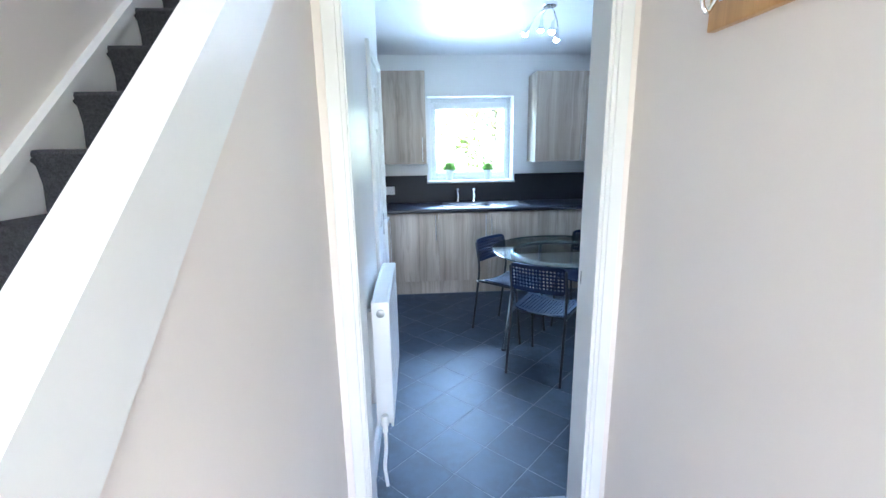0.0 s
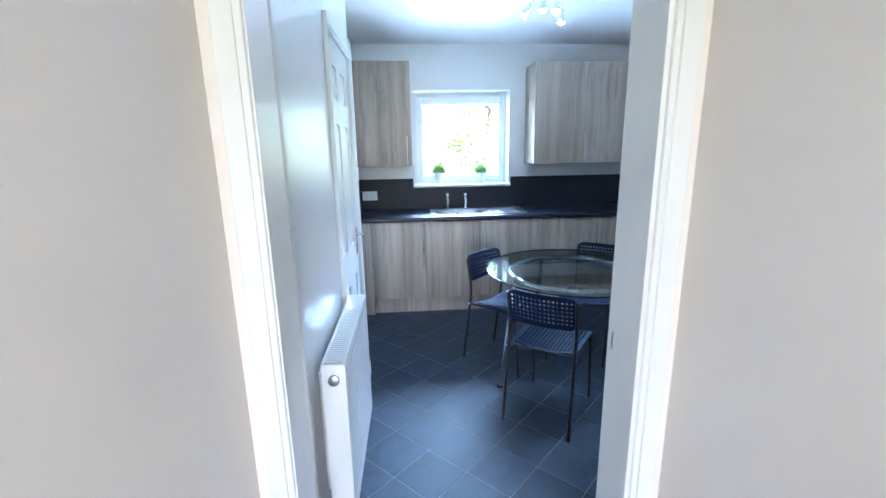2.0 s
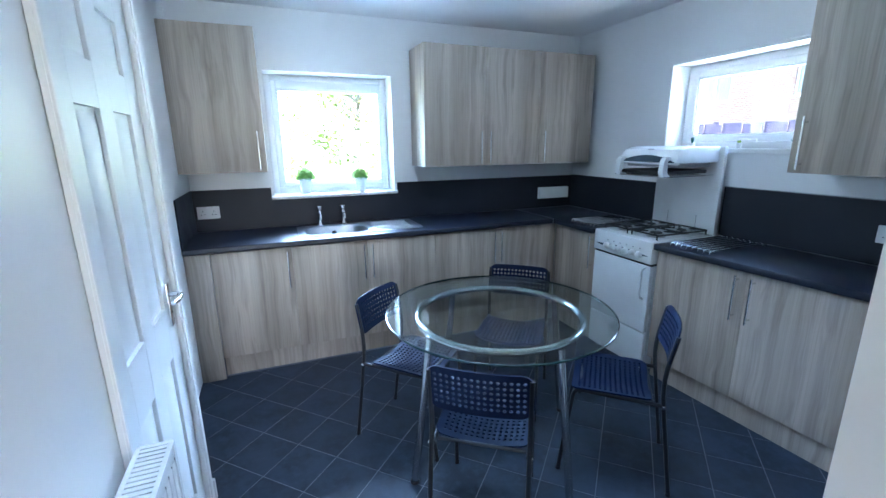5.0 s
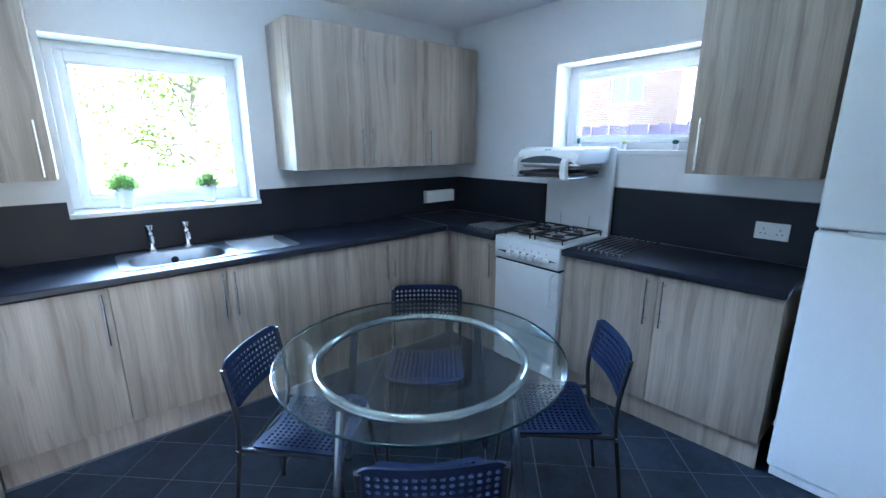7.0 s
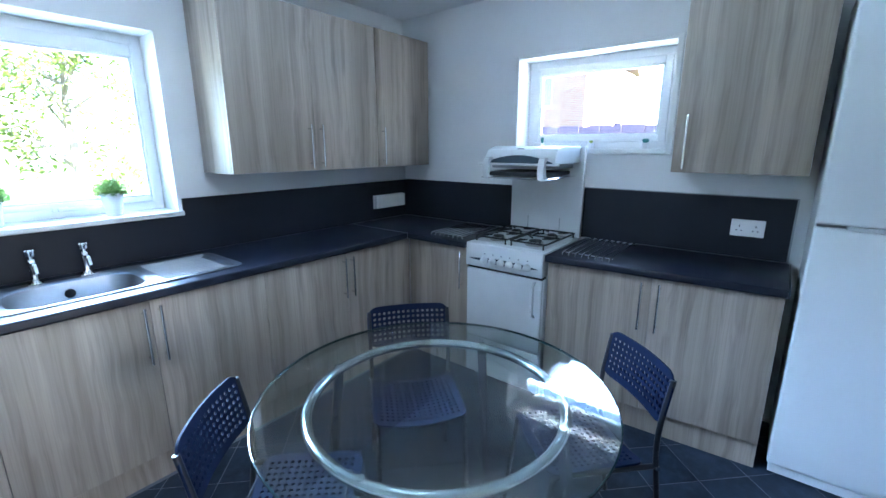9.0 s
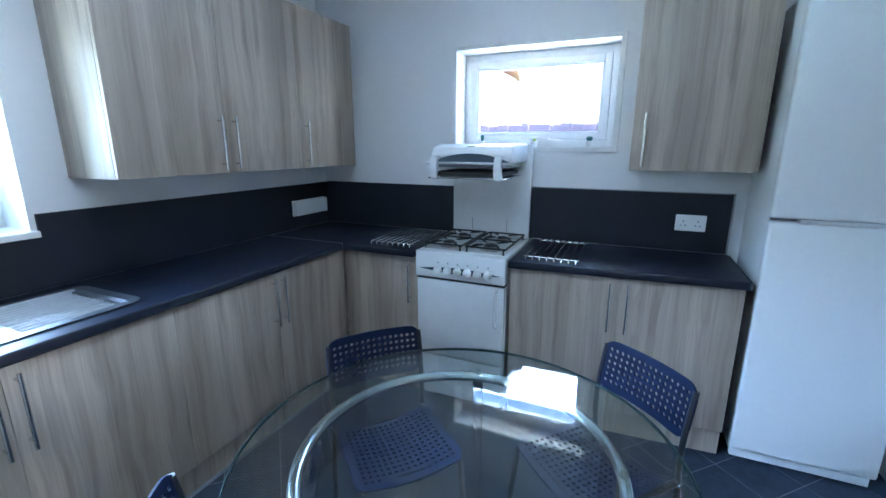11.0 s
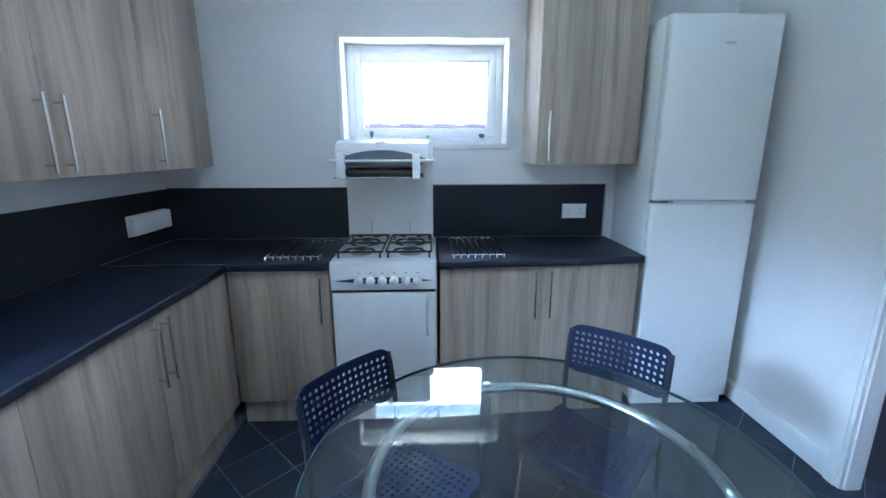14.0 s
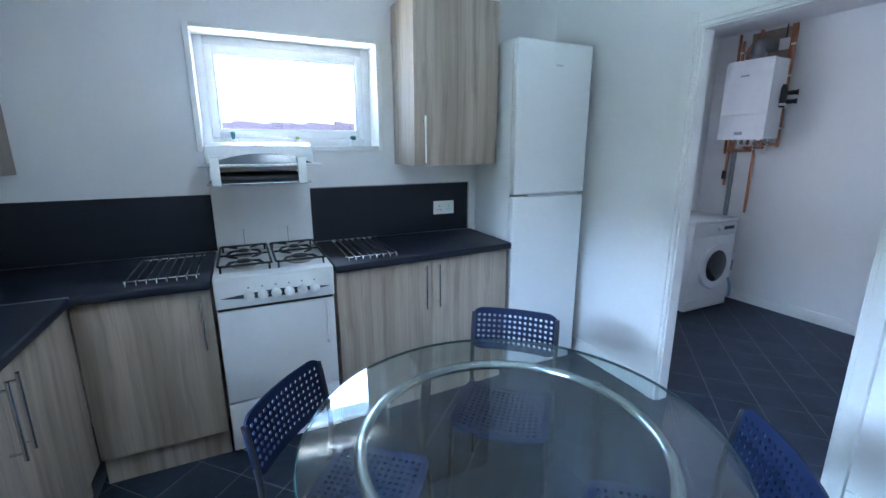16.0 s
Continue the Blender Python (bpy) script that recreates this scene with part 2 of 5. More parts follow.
M_BULB.node_tree.nodes["Principled BSDF"].inputs["Emission Strength"].default_value = 18.0
M_BULB.node_tree.nodes["Principled BSDF"].inputs["Roughness"].default_value = 0.3


# ---- mesh helpers ----
def box(x0, y0, z0, x1, y1, z1, bevel=0.0, bm=None, seg=2):
    """Adds a box to bm, or starts one; its edges rounded by bevel."""
    bm = bm or bmesh.new()
    one = bmesh.new() if bevel else bm
    m = Matrix.Translation(((x0 + x1) / 2, (y0 + y1) / 2, (z0 + z1) / 2)) @ Matrix.Diagonal((abs(x1 - x0), abs(y1 - y0), abs(z1 - z0), 1))
    bmesh.ops.create_cube(one, size=1, matrix=m)
    if bevel:
        bmesh.ops.bevel(one, geom=one.edges[:], offset=bevel, segments=seg, profile=0.5, affect='EDGES')
        join(bm, one)
    return bm


def join(bm, other, m=None):
    if m is not None:
        bmesh.ops.transform(other, matrix=m, verts=other.verts[:])
    tmp = bpy.data.meshes.new("tmp")
    other.to_mesh(tmp)
    bm.from_mesh(tmp)
    bpy.data.meshes.remove(tmp)
    other.free()
    return bm


def tube(points, r, seg=10, bm=None, closed=False, cap=True):
    """A round bar along a line of points."""
    bm = bm or bmesh.new()
    pts = [Vector(p) for p in points]
    n = len(pts)
    rings, up = [], None
    for i, p in enumerate(pts):
        a, b = (pts[i - 1], pts[(i + 1) % n]) if closed else (pts[max(i - 1, 0)], pts[min(i + 1, n - 1)])
        d = (b - a).normalized()
        if up is None:
            up = d.orthogonal().normalized()
        up = (up - d * up.dot(d)).normalized()
        side = d.cross(up)
        rr = r[i] if isinstance(r, (list, tuple)) else r
        rings.append([bm.verts.new(p + (up * math.cos(k * 2 * math.pi / seg) + side * math.sin(k * 2 * math.pi / seg)) * rr) for k in range(seg)])
    for i in range(n if closed else n - 1):
        A, B = rings[i], rings[(i + 1) % n]
        for k in range(seg):
            f = bm.faces.new((A[k], A[(k + 1) % seg], B[(k + 1) % seg], B[k]))
            f.smooth = True
    if cap and not closed:
        bm.faces.new(rings[0][::-1])
        bm.faces.new(rings[-1])
    return bm


def arc_path(points, radius=0.03, steps=5):
    """A line of points with its corners rounded."""
    pts = [Vector(p) for p in points]
    out = [pts[0]]
    for a, b, c in zip(pts, pts[1:], pts[2:]):
        r = min(radius, (a - b).length / 2, (c - b).length / 2)
        s, e = b + (a - b).normalized() * r, b + (c - b).normalized() * r
        for k in range(steps + 1):
            u = k / steps
            out.append(s * (1 - u) ** 2 + b * 2 * u * (1 - u) + e * u ** 2)
    return out + [pts[-1]]


def lathe(profile, seg=24, bm=None, m=None):
    """Turns (radius, height) pairs about z."""
    one = bmesh.new()
    rings = []
    for r, z in profile:
        if r < 1e-5:
            rings.append([one.verts.new((0, 0, z))])
        else:
            rings.append([one.verts.new((r * math.cos(k * 2 * math.pi / seg), r * math.sin(k * 2 * math.pi / seg), z)) for k in range(seg)])
    for A, B in zip(rings, rings[1:]):
        for k in range(seg):
            j = (k + 1) % seg
            vs = [A[k % len(A)], A[j % len(A)], B[j % len(B)], B[k % len(B)]]
            vs = list(dict.fromkeys(vs))
            if len(vs) > 2:
                one.faces.new(vs).smooth = True
    if m is not None:
        bmesh.ops.transform(one, matrix=m, verts=one.verts[:])
    if bm is None:
        return one
    return join(bm, one)


def prism(outline, z0, z1, bm=None, bevel=0.0):
    one = bmesh.new()
    lo = [one.verts.new((x, y, z0)) for x, y in outline]
    hi = [one.verts.new((x, y, z1)) for x, y in outline]
    n = len(outline)
    top, bot = one.faces.new(hi), one.faces.new(lo[::-1])
    for k in range(n):
        one.faces.new((lo[k], lo[(k + 1) % n], hi[(k + 1) % n], hi[k]))
    if bevel:
        bmesh.ops.bevel(one, geom=list(top.edges) + list(bot.edges), offset=bevel, segments=2, profile=0.5, affect='EDGES')
    bmesh.ops.recalc_face_normals(one, faces=one.faces[:])
    if bm is None:
        return one
    return join(bm, one)


def rounded(x0, y0, x1, y1, r, steps=5):
    out = []
    for cx, cy, a0 in ((x1 - r, y1 - r, 0), (x0 + r, y1 - r, 90), (x0 + r, y0 + r, 180), (x1 - r, y0 + r, 270)):
        for k in range(steps + 1):
            a = radians(a0 + 90 * k / steps)
            out.append((cx + r * math.cos(a), cy + r * math.sin(a)))
    return out


def finish(name, bm, material):
    me = bpy.data.meshes.new(name)
    bmesh.ops.recalc_face_normals(bm, faces=bm.faces[:])
    bm.to_mesh(me)
    bm.free()
    me.materials.append(material)
    me.set_sharp_from_angle(angle=radians(38))
    return me


def part(name, bm, material, parent, label=""):
    ob = new(name, finish(name, bm, material))
    ob.parent = parent
    if label:
        ob["label"] = label
    return ob


def piece(name, me, parent, loc=(0, 0, 0)):
    """A part on a mesh that others share."""
    ob = new(name, me)
    ob.parent = parent
    ob.location = loc
    return ob


def thing(name, label, category, m=None, group=""):
    ob = new(name)
    ob.empty_display_size = 0.05
    if m is not None:
        ob.matrix_world = m
    return tagged(ob, label, category, group)


def structure(name, bm, material, label, category):
    ob = new(name, finish(name, bm, material))
    return tagged(ob, label, category, kind="structure")


def wall_x(y0, y1, x0, x1, z0, z1, holes):
    """A wall along x between y0 and y1, with rectangular holes (x0, z0, x1, z1) in order of x."""
    bm, at = bmesh.new(), x0
    for hx0, hx1 in sorted({(h[0], h[2]) for h in holes}):
        if hx0 > at:
            box(at, y0, z0, hx0, y1, z1, bm=bm)
        low = z0
        for _, hz0, _, hz1 in sorted(h for h in holes if h[0] == hx0):
            if hz0 > low:
                box(hx0, y0, low, hx1, y1, hz0, bm=bm)
            low = hz1
        if low < z1:
            box(hx0, y0, low, hx1, y1, z1, bm=bm)
        at = hx1
    if at < x1:
        box(at, y0, z0, x1, y1, z1, bm=bm)
    return bm


def wall_y(x0, x1, y0, y1, z0, z1, holes):
    bm = wall_x(x0, x1, y0, y1, z0, z1, holes)
    for v in bm.verts:
        v.co.x, v.co.y = v.co.y, v.co.x
    bmesh.ops.reverse_faces(bm, faces=bm.faces[:])
    return bm


# ---- the large structure ----
CEIL = 2.475
NY, EX, WX, WX2, SY, UY = 4.958, 3.045, -0.115, -0.29, 1.60, 1.53
W1 = (0.274, 1.150, 1.226, 2.057)
W2 = (2.920, 1.475, 3.877, 2.055)

structure("wall_north", wall_x(NY, NY + 0.28, -1.2, EX + 0.28, 0, CEIL, [W1]), M_WALL, "white painted kitchen wall round a square window", "wall")
structure("wall_east", wall_y(EX, EX + 0.28, UY, NY, 0, CEIL, [W2]), M_WALL, "white painted kitchen wall round a wide low window", "wall")
structure("wall_south", wall_x(UY, SY, 0.90, EX, 0, CEIL, [(1.125, 0, 1.92, 2.03)]), M_WALL, "white painted wall with an open doorway to the utility room", "wall")
hall_partition = wall_x(1.46, SY, -0.2, 0.90, 0, CEIL, [(-0.085, 0, 0.73, 2.02)])
structure("wall_hall_kitchen", hall_partition, M_CREAM, "cream wall over the doorway between hall and kitchen", "wall")
west = wall_y(WX - 0.085, WX, SY, 3.265, 0, CEIL, [(2.51, 0, 3.18, 2.0)])
structure("wall_west", west, M_SATIN, "satin white wall beside the radiator and cupboard door", "wall")
structure("wall_west_return", box(WX2 - 0.1, 3.215, 0, WX2, NY, CEIL, bm=box(WX2, 3.215, 0, WX - 0.086, 3.265, CEIL)), M_WALL, "white painted set-back wall beside the worktop", "wall")
# Unseen sheet behind the closed door, coloured black like an unlit cupboard.
structure("wall_cupboard_back", box(-0.32, SY, 0, -0.295, 3.21, 2.1), M_DARK, "unseen black sheet behind the cupboard door under the stairs", "wall")
structure("ceiling", box(-0.40, 1.44, CEIL, EX + 0.28, NY + 0.28, CEIL + 0.12, bm=box(-0.12, -1.8, CEIL, 3.62, 1.44, CEIL + 0.12)), M_CEIL, "silk white painted ceiling", "ceiling")
structure("wall_utility_south", box(0.86, -0.88, 0, 3.62, -0.60, CEIL), M_WALL, "white painted utility room wall", "wall")
# The opening is made up, in the hidden stretch of wall, to admit light.
structure("wall_utility_east", wall_y(3.325, 3.62, -0.60, UY + 0.01, 0, CEIL, [(0.75, 1.45, 1.15, 1.95)]), M_WALL, "white painted utility room wall with an added, unseen light opening", "wall")
structure("wall_hall_right", box(0.82, -1.8, 0, 0.86, 1.46, CEIL), M_CREAM, "cream painted hall wall", "wall")
structure("wall_utility_west", box(0.861, -0.60, 0, 0.90, 1.46, CEIL), M_WALL, "white painted utility room wall beside the hall", "wall")
# Unseen closing wall; its opening is added to let light into the hall.
structure("wall_hall_front", wall_x(-1.95, -1.8, -1.2, 0.86, 0, 5.0, [(-0.1, 0.4, 0.70, 2.05)]), M_CREAM, "unseen cream wall closing the hall, with an added light opening", "wall")
structure("wall_stair_left", box(-1.12, -1.8, 0, -1.02, 3.6, 5.0), M_CREAM, "cream stairwell wall", "wall")
# Unseen wall; the opening in it is added for light.
structure("wall_stair_far", wall_x(3.6, 3.7, -1.12, -0.2, 2.2, 5.0, [(-0.95, 3.6, -0.25, 4.7)]), M_CREAM, "cream wall at the head of the stairs", "wall")
structure("wall_stair_right", box(-0.199, 1.46, CEIL + 0.12, -0.12, 3.6, 5.0, bm=box(-0.2, -1.8, CEIL - 0.02, -0.12, 1.46, 5.0)), M_CREAM, "cream stairwell wall above the kitchen", "wall")
structure("ceiling_stairs", box(-1.12, -1.8, 5.0, -0.12, 3.7, 5.1), M_CEIL, "white ceiling over the stairwell", "ceiling")
structure("floor_hall", box(-1.1, -1.8, -0.1, 0.86, 1.499, -0.001), M_HALLFLOOR, "grey carpeted hall floor", "floor")
kitchen_floor = structure("floor", box(-0.40, 1.50, -0.1, EX, NY, -0.0009, bm=box(0.90, -0.60, -0.1, 3.34, 1.50, -0.0009)), M_GROUT, "slate-effect vinyl tiles laid on the diagonal", "floor")

# half wall beside the stairs: cream below, a white sloping apron and cap above
SL = 0.895


def sloped(x0, x1, y0, y1, c0, c1, flat=None):
    bm = bmesh.new()
    ring = [(y0, c0 + SL * y0 if flat is None else flat), (y1, c0 + SL * y1 if flat is None else flat), (y1, c1 + SL * y1), (y0, c1 + SL * y0)]
    a = [bm.verts.new((x0, y, z)) for y, z in ring]
    b = [bm.verts.new((x1, y, z)) for y, z in ring]
    bm.faces.new(a)
    bm.faces.new(b[::-1])
    for k in range(4):
        bm.faces.new((a[k], b[k], b[(k + 1) % 4], a[(k + 1) % 4]))
    return bm


structure("wall_stair_side", sloped(-0.22, -0.165, -0.8, 1.458, 0, 0.813, flat=0.0), M_CREAM, "cream half wall beside the stairs", "wall")
structure("stair_apron", sloped(-0.225, -0.158, -0.8, 1.457, 0.815, 0.965), M_GLOSS, "white gloss sloping apron board of the staircase", "trim")
structure("wall_string", sloped(-1.02, -0.995, -0.6, 3.4, 0.03, 0.20), M_GLOSS, "white gloss string board along the stairs", "trim")

structure("wall_string_moulding", sloped(-1.02, -0.985, -0.6, 3.4, 0.20, 0.25), M_GLOSS, "white gloss moulding along the stair string", "trim")
stairs = thing("staircase", "staircase in charcoal carpet between painted boards", "stairs")
for k in range(-4, 7):
    yk, zk = 1.44 + 0.21 * k, 1.49 + 0.188 * k
    if zk < 0.1:
        continue
    prof = [(0, -0.188), (0.008, -0.10), (-0.002, -0.045), (-0.018, -0.03), (-0.024, -0.012), (-0.018, 0.0), (0.0, 0.003), (0.235, 0.003), (0.235, -0.19)]
    bm = bmesh.new()
    a = [bm.verts.new((-0.994, yk + y, zk + z)) for y, z in prof]
    b = [bm.verts.new((-0.226, yk + y, zk + z)) for y, z in prof]
    bm.faces.new(a)
    bm.faces.new(b[::-1])
    for i in range(len(prof)):
        f = bm.faces.new((a[i], b[i], b[(i + 1) % len(prof)], a[(i + 1) % len(prof)]))
        f.smooth = i < 6
    part("step", bm, M_STAIR, stairs)


# doorway linings and moulded architraves
def architrave(name, axis, face, out, a0, a1, top, w=0.07, base=0.0):
    """Two legs and a head of stepped moulding round an opening from a0 to a1 in the plane `face`, standing out by `out`."""
    ob = thing(name, "white gloss moulded architrave round a doorway", "trim")
    ob["kind"] = "structure"

    def moulding(piece_name, place):
        bm = bmesh.new()
        for i0, i1, d in ((0.0, 1.0, 0.72), (0.25, 0.98, 1.0)):
            lo, hi = i0 * w, i1 * w
            b = place(lo, hi)
            f0, f1 = sorted((face, face + out * d))
            if axis == 'x':
                box(b[0], f0, b[1], b[2], f1, b[3], bm=bm, bevel=0.002, seg=1)
            else:
                box(f0, b[0], b[1], f1, b[2], b[3], bm=bm, bevel=0.002, seg=1)
        part(piece_name, bm, M_GLOSS, ob)

    moulding("architrave_leg", lambda lo, hi: (a0 - hi, base, a0 - lo, top + hi))
    moulding("architrave_leg", lambda lo, hi: (a1 + lo, base, a1 + hi, top + hi))
    moulding("architrave_head", lambda lo, hi: (a0 - lo, top + lo, a1 + lo, top + hi))
    return ob


structure("lining_hall", box(-0.115, 1.455, 0, -0.077, SY + 0.003, 2.02, bm=box(0.727, 1.455, 0, 0.742, SY + 0.003, 2.035, bm=box(-0.085, 1.455, 2.02, 0.727, SY + 0.003, 2.035))), M_GLOSS, "white gloss lining of the hall doorway", "trim")
architrave("architrave_hall", 'x', 1.459, -0.018, -0.081, 0.738, 2.03, 0.056)
structure("lining_utility", box(1.925, UY - 0.01, 0, 1.94, SY + 0.003, 2.04, bm=box(1.105, UY - 0.01, 0, 1.12, SY + 0.003, 2.04, bm=box(1.12, UY - 0.01, 2.025, 1.925, SY + 0.003, 2.04))), M_GLOSS, "white gloss lining of the utility doorway", "trim")
architrave("architrave_utility", 'x', SY + 0.001, 0.024, 1.118, 1.927, 2.032, 0.075)
architrave("architrave_cupboard", 'y', WX + 0.001, 0.02, 2.52, 3.172, 1.992, 0.05)
structure("threshold_strip", box(-0.077, 1.575, 0.0, 0.727, 1.615, 0.006, bevel=0.002), M_STEEL, "thin metal strip across the hall doorway", "trim")

latch = thing("latch_plate", "small steel latch plate let into the white door lining", "latch")
part("plate", box(0.7258, 1.574, 0.975, 0.7272, 1.581, 1.025, bevel=0.0005, seg=1), M_STEEL, latch)
part("latch_hole", box(0.7254, 1.576, 0.988, 0.7262, 1.579, 1.012), M_DARK, latch)


def skirting(name, x0, y0, x1, y1, h=0.11):
    bm = box(x0, y0, 0, x1, y1, h, bevel=0.004)
    return structure(name, bm, M_GLOSS, "white gloss skirting board", "baseboard")


skirting("baseboard_south", 2.003, SY, EX, SY + 0.018)
skirting("baseboard_south_short", 0.745, SY, 1.04, SY + 0.018)
skirting("baseboard_utility", 0.90, -0.60, 3.33, -0.582, 0.10)
skirting("baseboard_west", WX, 1.62, WX + 0.016, 2.55)
skirting("baseboard_corner", WX - 0.02, 3.266, WX + 0.02, 3.285, 0.1)


# ---- windows ----
def window(name, m, w, h, glass, label, sill=True):
    """A upvc window in local x (width) and z, looking along -y from outside to inside; glass = (x0, z0, x1, z1)."""
    ob = thing(name, label, "window", m)
    ob["kind"] = "structure"
    x0, z0, x1, z1 = glass
    fr = bmesh.new()
    o = 0.045
    for b in ((0, 0, o, h), (w - o, 0, w, h), (o, 0, w - o, o), (o, h - o, w - o, h)):
        box(b[0], 0, b[1], b[2], 0.07, b[3], bm=fr, bevel=0.004)
    part("window_frame", fr, M_UPVC, ob)
    sash = bmesh.new()
    for b in ((o + 0.001, o + 0.001, x0, h - o - 0.001), (x1, o + 0.001, w - o - 0.001, h - o - 0.001), (x0, o + 0.001, x1, z0), (x0, z1, x1, h - o - 0.001)):
        box(b[0], -0.012, b[1], b[2], 0.05, b[3], bm=sash, bevel=0.005)
    part("sash", sash, M_UPVC, ob)
    bead = bmesh.new()
    for b in ((x0, z0, x0 + 0.012, z1), (x1 - 0.012, z0, x1, z1), (x0, z0, x1, z0 + 0.012), (x0, z1 - 0.012, x1, z1)):
        box(b[0], -0.004, b[1], b[2], 0.02, b[3], bm=bead, bevel=0.003, seg=1)
    part("glazing_bead", bead, M_UPVC, ob)
    part("pane", box(x0, 0.022, z0, x1, 0.026, z1), M_GLASS, ob)
    hx = (x0 + x1) / 2
    hd = box(hx - 0.03, -0.022, z0 - 0.045, hx + 0.03, -0.013, z0 - 0.02, bevel=0.004)
    box(hx - 0.01, -0.04, z0 - 0.042, hx + 0.1, -0.028, z0 - 0.024, bevel=0.005, bm=hd)
    box(hx - 0.01, -0.04, z0 - 0.042, hx + 0.008, -0.02, z0 - 0.024, bevel=0.003, bm=hd)
    part("window_handle", hd, M_UPVC, ob)
    return ob


window("window_1", pose(W1[0], NY + 0.19, W1[1]), W1[2] - W1[0], W1[3] - W1[1], (0.085, 0.075, 0.895, 0.80), "white plastic window over the sink looking onto sunlit trees")
window("window_2", pose(EX + 0.16, W2[2], W2[1], 0, 0, -90), W2[2] - W2[0], W2[3] - W2[1], (0.085, 0.085, 0.87, 0.49), "white plastic window above the cooker looking onto brick houses")
structure("sill_north", box(W1[0] - 0.02, NY - 0.03, 1.124, W1[2] + 0.02, NY, 1.15, bevel=0.004, bm=box(W1[0], NY, 1.126, W1[2], NY + 0.19, 1.151)), M_GLOSS, "white window sill board over the sink", "sill")
trim2 = bmesh.new()
for b in ((W2[0] - 0.03, 1.445, W2[0], W2[3] + 0.02), (W2[2], 1.445, W2[2] + 0.03, W2[3] + 0.02), (W2[0], 1.445, W2[2], 1.475), (W2[0], W2[3], W2[2], W2[3] + 0.02)):
    box(EX - 0.012, b[0], b[1], EX, b[2], b[3], bm=trim2, bevel=0.003, seg=1)
structure("trim_east_window", trim2, M_GLOSS, "thin white trim round the kitchen window", "trim")

# ---- kitchen: cupboards ----
WT = 0.91


def bar_handle(parent, x, y, z0, z1, nx, ny):
    """A straight upright bar handle at (x, y), its feet reaching back along -(nx, ny)."""
    bm = tube([(x, y, z0), (x, y, z1)], 0.006, 10)
    for z in (z0 + 0.025, z1 - 0.025):
        tube([(x, y, z), (x - nx * 0.035, y - ny * 0.035, z)], 0.0045, 8, bm=bm)
    return part("handle", bm, M_HANDLE, parent, "brushed steel bar handle")


def cupboard(name, label, facing, a0, a1, front, back, z0, z1, doors, plinth=0.0, body_top=None):
    """A cabinet whose front faces -y ('S') or -x ('W'); a0..a1 along the wall; doors = [(d0, d1, handle place or None)]."""
    ob = thing(name, label, "cabinet", group="kitchen cupboards")

    def put(a, b, f0, f1, lo, hi, bm=None, bevel=0.0):
        if facing == 'S':
            return box(a, f0, lo, b, f1, hi, bm=bm, bevel=bevel)
        return box(f0, a, lo, f1, b, hi, bm=bm, bevel=bevel)

    part("body", put(a0 + 0.001, a1 - 0.001, front + 0.021, back, z0, body_top or z1, bevel=0.001), M_WOOD, ob)
    for d0, d1, hp in doors:
        g = 0.0012
        dz0, dz1 = z0 + 0.002, z1 - (0.002 if not plinth else 0.006)
        door = part("door", put(d0 + g, d1 - g, front, front + 0.018, dz0, dz1, bevel=0.0015), M_WOOD, ob)
        if hp is not None:
            h0, h1 = (dz1 - 0.27, dz1 - 0.02) if plinth else (z0 + 0.02, z0 + 0.27)
            if facing == 'S':
                bar_handle(door, hp, front - 0.034, h0, h1, 0, -1)
            else:
                bar_handle(door, front - 0.034, hp, h0, h1, -1, 0)
    if plinth:
        part("plinth", put(a0, a1, front + 0.045, front + 0.06, 0.0, z0 - 0.001), M_WOOD, ob, "driftwood plinth board")
    return ob


BF, BB, BZ0, BZ1 = 4.385, 4.95, 0.145, 0.869
filler = thing("filler_panel", "driftwood end panel beside the base cupboards down to the floor", "panel", group="kitchen cupboards")
part("panel", box(-0.288, 4.372, 0, -0.147, 4.39, 0.868, bevel=0.001), M_WOOD, filler)
cupboard("base_cabinet", "single-door driftwood base cupboard under the black worktop", 'S', -0.146, 0.345, BF, BB, BZ0, BZ1, [(-0.146, 0.345, 0.315)], 1)
cupboard("base_cabinet", "double driftwood base cupboard under the sink", 'S', 0.345, 1.372, BF, BB, BZ0, BZ1, [(0.345, 0.857, 0.827), (0.857, 1.372, 0.887)], 1, 0.72)
cupboard("base_cabinet", "double driftwood base cupboard beside the corner", 'S', 1.372, 2.462, BF, BB, BZ0, BZ1, [(1.372, 1.90, 1.87), (1.90, 2.462, 1.93)], 1)
EF = 2.465
cupboard("corner_cabinet", "single-door driftwood corner base cupboard beside the cooker", 'W', 3.885, 4.384, EF, 3.04, BZ0, BZ1, [(3.885, 4.384, 3.925)], 1)
fridge_side_units = cupboard("base_cabinet", "double driftwood base cupboard between cooker and fridge", 'W', 2.29, 3.335, EF, 3.04, BZ0, BZ1, [(2.29, 2.803, 2.765), (2.803, 3.335, 2.845)], 1)
UF, UB, UZ0, UZ1 = 4.615, 4.957, 1.35, 2.253
cupboard("wall_cabinet", "single driftwood wall cupboard beside the window", 'S', -0.289, 0.246, UF, UB, UZ0, UZ1 + 0.01, [(-0.289, 0.246, 0.205)])
cupboard("wall_cabinet", "double driftwood wall cupboard with two bar handles", 'S', 1.385, 2.412, UF, UB, UZ0, UZ1, [(1.385, 1.898, 1.858), (1.898, 2.412, 1.938)])
cupboard("wall_cabinet", "single driftwood wall cupboard near the corner", 'S', 2.412, 2.957, UF, UB, UZ0, UZ1, [(2.412, 2.957, 2.455)])
